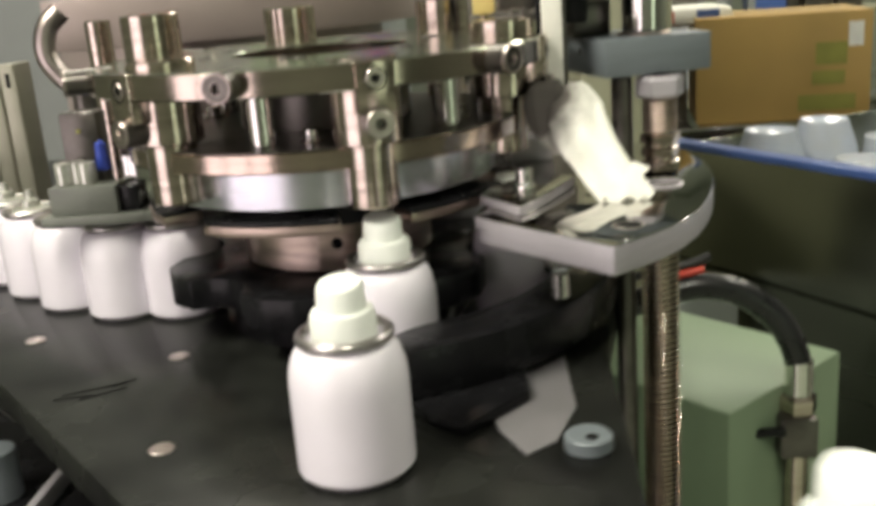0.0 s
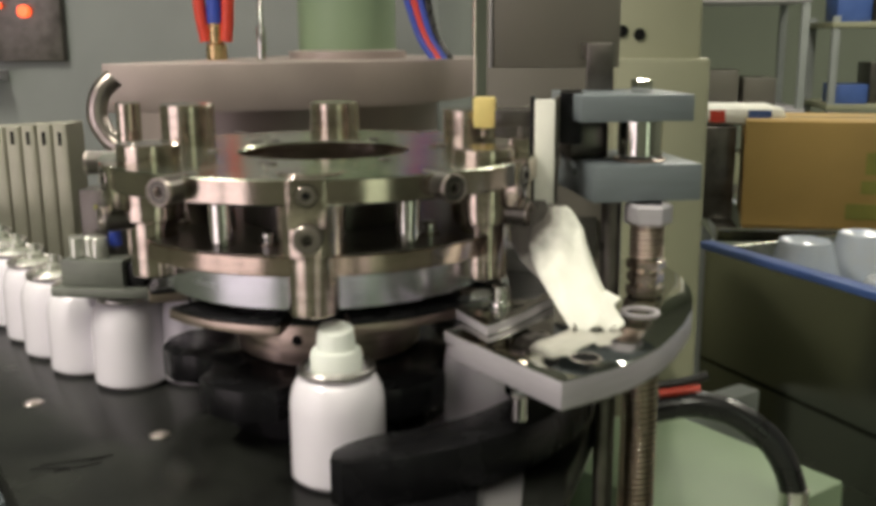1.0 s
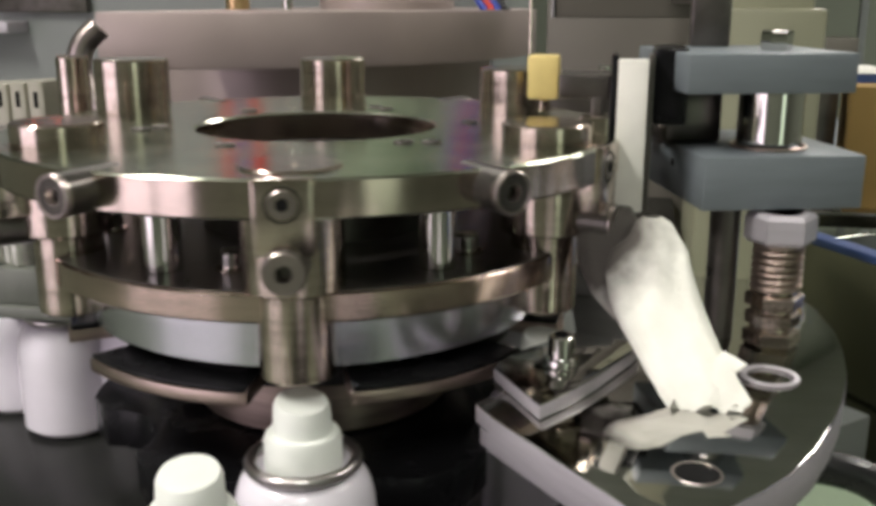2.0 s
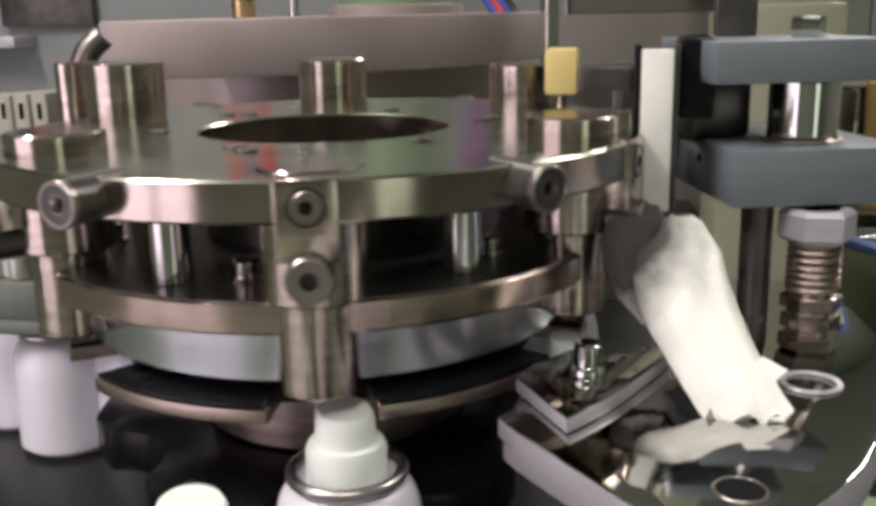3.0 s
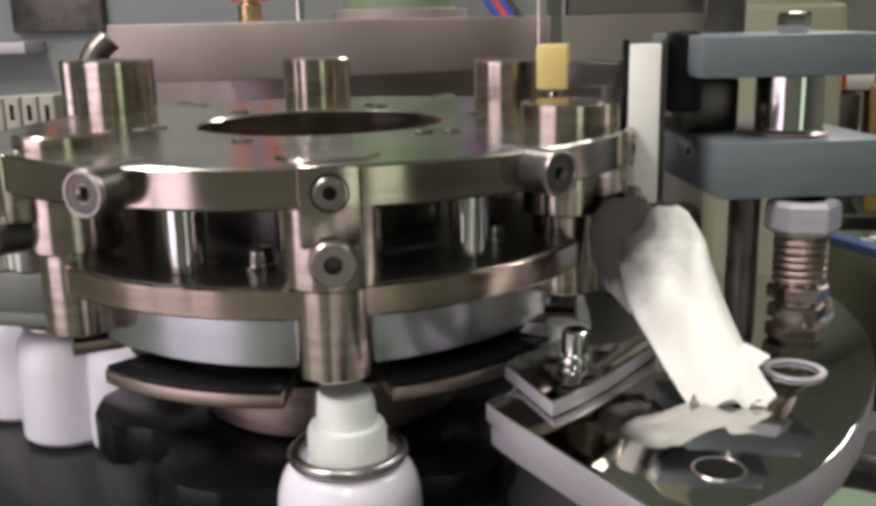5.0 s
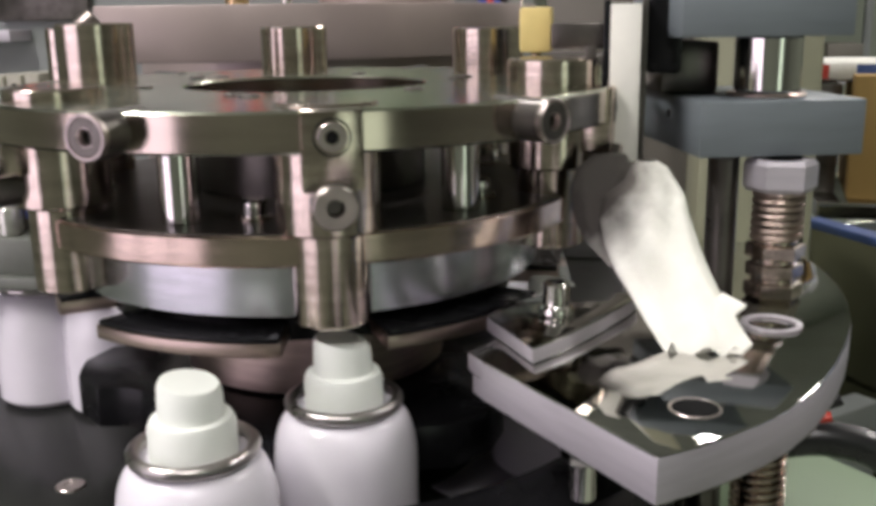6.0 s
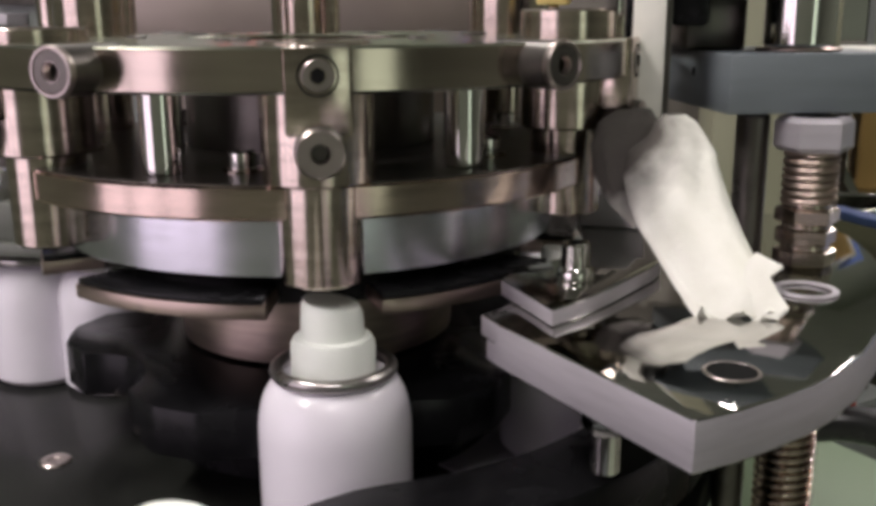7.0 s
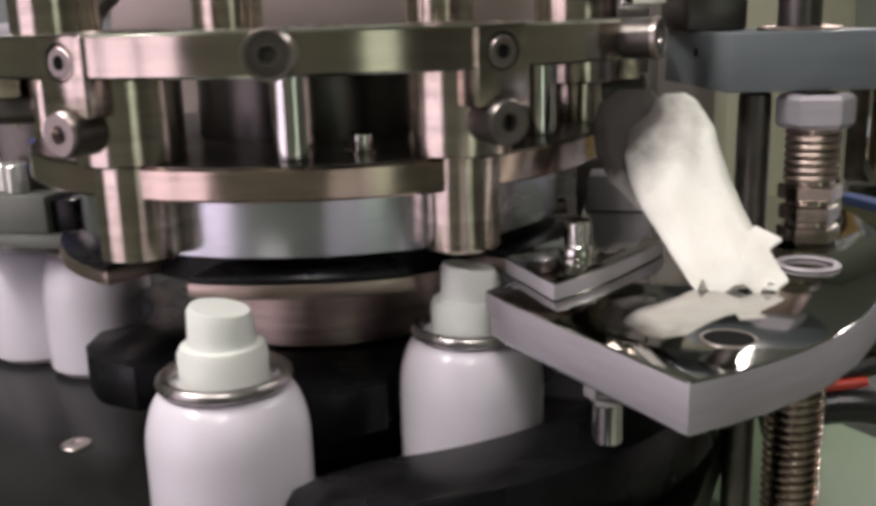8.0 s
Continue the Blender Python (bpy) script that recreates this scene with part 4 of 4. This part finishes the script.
    part("swivel_nut", hexnut(0.013, -0.090, -0.076, 0.079, -0.02), STEEL, h)
    part("valve_body", box(0.064, 0.090, -0.033, -0.007, -0.120, -0.090, 0.002), DARK_STEEL, h)
    part("valve_lever", box(0.044, 0.066, -0.038, -0.033, -0.100, -0.094, 0.001), BLACK, h)
    part("pipe", rod(0.008, -0.805, -0.120, 20, 0.079, -0.02), STEEL, h)
    # green base
    g = thing("pump_base", 0.28, 0.30, FLOOR, "pale green painted machine base box", "machine base")
    skew = Matrix.Translation((-0.088, -0.239, 0)) @ Matrix.Rotation(radians(42), 4, "Z")
    part("base_box", box(0.0, 0.145, 0.0, 0.19, 0.0, 0.735, 0.004, m=skew), GREEN_PAINT, g)
    part("rear_ledge", box(0.02, 0.30, 0.190, 0.215, 0.0, 0.715, 0.003, m=skew), GREY_PAINT, g, "grey frame rail behind the base")
    r = thing("valve_lever", 0.150, 0.10, -0.026, "red and black lever handle", "handle")
    part("lever", tube([(-0.02, 0, -0.004), (0.02, 0, 0.003), (0.038, 0.0, 0.009)], 0.0032), RUBBER, r)
    part("grip", tube([(0.006, -0.004, -0.004), (0.033, -0.004, 0.001)], 0.0026), RED, r)
    w = thing("printed_bag", 0.275, 0.80, -0.036, "white printed paper bag lying on a grey crate", "bag")
    part("crate", box(0.0, 0.045, 0.0, 0.14, 0.0, 0.125, 0.002), DARK_STEEL, w)
    part("bag", box(-0.004, 0.110, 0.01, 0.12, 0.126, 0.150, 0.010), WHITE_INK, w)
    part("print_bar", box(0.010, 0.030, 0.0092, 0.0102, 0.130, 0.146, 0.0), RED, w)
    part("print_bar", box(0.060, 0.090, 0.0092, 0.0102, 0.130, 0.146, 0.0), BLUE_EDGE, w)
    # far shelves and machines
    for i, (x, y, w, hgt) in enumerate(((0.55, 3.6, 0.5, 1.25), (1.25, 3.9, 0.6, 1.15), (1.9, 3.4, 0.5, 1.0))):
        s = thing("storage_rack", x, y, FLOOR, "grey steel storage rack with boxes and bottles", "rack", "racks at the far wall")
        for px in (0, w):
            for py in (0, 0.4):
                part("post", box(px - 0.015, px + 0.015, py - 0.015, py + 0.015, 0, hgt, 0.001), GREY_PAINT, s)
        for z in (0.35, 0.75, hgt - 0.05):
            part("shelf", box(-0.02, w + 0.02, -0.02, 0.42, z, z + 0.025, 0.001), BEIGE if i % 2 else STAINLESS_EDGE, s)
        rr = random.Random(i)
        for z in (0.375, 0.775, hgt - 0.025):
            x0 = 0.02
            while x0 < w - 0.1:
                ww = rr.uniform(0.06, 0.16)
                kk = thing("stored_box", x + x0, y + rr.uniform(0.02, 0.08), FLOOR + z, "small stored carton on a rack shelf", "box", "boxes on the racks")
                part("carton", box(0, ww - 0.01, 0, 0.2, 0, rr.uniform(0.08, 0.22), 0.003), rr.choice((WHITE_INK, PLASTIC_BAG, BEIGE, DARK_STEEL, BLUE_EDGE, PANEL_PAINT)), kk)
                x0 += ww + 0.01


far_things()


def stop_post():
    t = thing("stop_post", -0.184, 0.052, 0, "bright turned steel stop post beside the head", "post")
    part("post", rod(0.0075, 0.0, 0.1660, 28), STEEL, t)
    part("foot", rod(0.012, 0.0, 0.006, 28), DARK_STEEL, t)


stop_post()


# ---- what moves ----
TURN = [(0, 19.4), (0.8, 19.4), (0.9, 16.5), (1.0, 9.8), (1.2, -1.5), (1.4, -11), (1.5, -17.5), (1.6, -31), (1.7, -33.5), (1.8, -38.2), (1.9, -42.0), (2.0, -47.2),
        (2.1, -53.5), (2.2, -61), (2.4, -75), (2.6, -93), (2.75, -100.6), (2.95, -102), (3.1, -111), (3.3, -125.3), (3.5, -137.7), (3.7, -149.5), (3.8, -156.3), (3.95, -160.2),
        (4.1, -160.8), (5.15, -160.8), (5.3, -168), (5.5, -183.5), (5.65, -195.5), (5.8, -206.5), (5.9, -213.5), (6.0, -218.4), (6.15, -220.8), (7.35, -220.8), (7.5, -225), (7.7, -239.5), (8.0, -256.4)]
STEPS = [(0.85, 1.75), (1.8, 2.75), (2.95, 4.0), (5.2, 6.1), (7.4, 8.4)]


def turn_at(t):
    for (t0, a0), (t1, a1) in zip(TURN, TURN[1:]):
        if t0 <= t <= t1:
            return a0 + (a1 - a0) * (t - t0) / (t1 - t0)
    return TURN[-1][1]


def smooth(k):
    k = min(max(k, 0.0), 1.0)
    return k * k * (3 - 2 * k)


def along(line, s):
    """A place on a line of (s, x, y) rows."""
    for (s0, x0, y0), (s1, x1, y1) in zip(line, line[1:]):
        if s0 <= s <= s1:
            k = (s - s0) / (s1 - s0)
            return x0 + (x1 - x0) * k, y0 + (y1 - y0) * k
    return line[-1][1:]


def seat(angle):
    """Where a can stands under its spindle: it trails a little in its pocket."""
    return at(angle + 1.3, PITCH + 0.0008)


# the way out: seconds after a can has begun to leave its spindle
OUT = [(0, *seat(19.4)), (0.3, -0.0225, -0.119), (0.5, -0.0295, -0.130), (0.75, -0.0355, -0.1420), (1.0, -0.0351, -0.154), (1.2, -0.0302, -0.168), (1.35, -0.0270, -0.178), (1.5, -0.0141, -0.2006),
       (1.7, 0.0015, -0.228), (1.9, 0.0185, -0.2425), (2.05, 0.0280, -0.2480), (2.15, 0.0405, -0.2590), (2.35, 0.0590, -0.2800), (2.7, 0.0870, -0.325), (3.1, 0.1220, -0.360), (9, 0.1400, -0.372)]
TIMES = sorted({round(i * 0.1, 2) for i in range(81)})
QUEUE = [(-0.174, 0.005), (-0.213, 0.027)] + [(-0.247 - 0.0318 * i, 0.057 + 0.0322 * i) for i in range(12)]


def queue_at(i):
    """A place in the queue, counted from its head; -1 is the pocket that takes the can."""
    if i <= 0:
        k = -i
        e = at(-101, PITCH)
        return QUEUE[0][0] + (e[0] - QUEUE[0][0]) * k, QUEUE[0][1] + (e[1] - QUEUE[0][1]) * k
    j = int(math.floor(i))
    j2 = min(j + 1, 13)
    k = i - j
    return QUEUE[j][0] + (QUEUE[j2][0] - QUEUE[j][0]) * k, QUEUE[j][1] + (QUEUE[j2][1] - QUEUE[j][1]) * k


def motions():
    walk(HEAD, [(t, pose(RX, RY, 0, 0, 0, turn_at(t))) for t in TIMES])
    for s, a, x, y in SPINDLES:
        walk(s, [(t, pose(x, y, spindle_lift(turn_at(t) + a))) for t in TIMES])
    lift = [(0, 0), (0.95, 0), (1.05, 0.006), (1.2, 0.026), (1.5, 0.027), (1.65, 0.006), (1.75, 0), (2.05, 0.0), (2.25, 0.020), (2.4, 0.030), (2.55, 0.028), (2.7, 0), (3.0, 0), (3.2, 0.027), (3.3, 0.030), (3.52, 0.031),
            (3.68, 0.006), (3.8, 0), (5.2, 0), (5.4, 0.030), (5.6, 0.030), (5.78, 0.002), (5.9, 0), (7.55, 0), (7.75, 0.020), (7.9, 0.029), (8.0, 0.031)]
    walk(PRESS, [(t, pose(0.12, 0.04, 0.16 + h)) for t, h in lift])
    # cans in the head: rounds gone is counted from the place of the front spindle
    capped = [CAP] + [copy_thing(CAP, pose(0, 0, 0)) for _ in range(7)]
    for k in range(-1, 6):
        ob = capped[k + 1]
        rows = []
        for t in TIMES:
            if k == -1:
                x, y = along(OUT, t + 1.5)
            else:
                a = turn_at(t) + 60 * k
                start = None if k >= 5 else STEPS[k][0]
                if start is not None and t > start:
                    gone = t - start
                    x, y = along(OUT, gone - (0.07 * smooth((gone - 1.3) / 0.5) if k == 3 else 0.0))
                elif k == 5 and t < STEPS[0][1]:
                    x, y = queue_at(-smooth((t - STEPS[0][0]) / 0.85))
                else:
                    x, y = seat(a)
            dz = 0.0 if (k == 5 and t < 1.0) else SINK
            rows.append((t, pose(x, y, dz, 0, 0, 20 * k)))
        walk(ob, rows)
    walk(capped[7], [(0, pose(0.113, -0.352, SINK)), (0.3, pose(0.185, -0.372, SINK)), (8, pose(0.185, -0.372, SINK))])
    # the queue moves up one place with each step
    bare = [BARE] + [copy_thing(BARE, pose(0, 0, 0)) for _ in range(11)]
    for i in range(1, 13):
        ob = bare[i - 1]
        rows = []
        for t in TIMES:
            gone = sum(min(max((t - a) / (b - a), 0.0), 1.0) ** 1.5 for a, b in STEPS)
            done = sum(1 for a, b in STEPS if t >= b)
            p = i - gone
            if p >= -1 and done <= i:
                x, y = queue_at(p)
            else:
                x, y = seat(turn_at(t) + 60 * (5 + i))
            rows.append((t, pose(x, y, 0.0 if p > -0.3 else SINK)))
        walk(ob, rows)


motions()
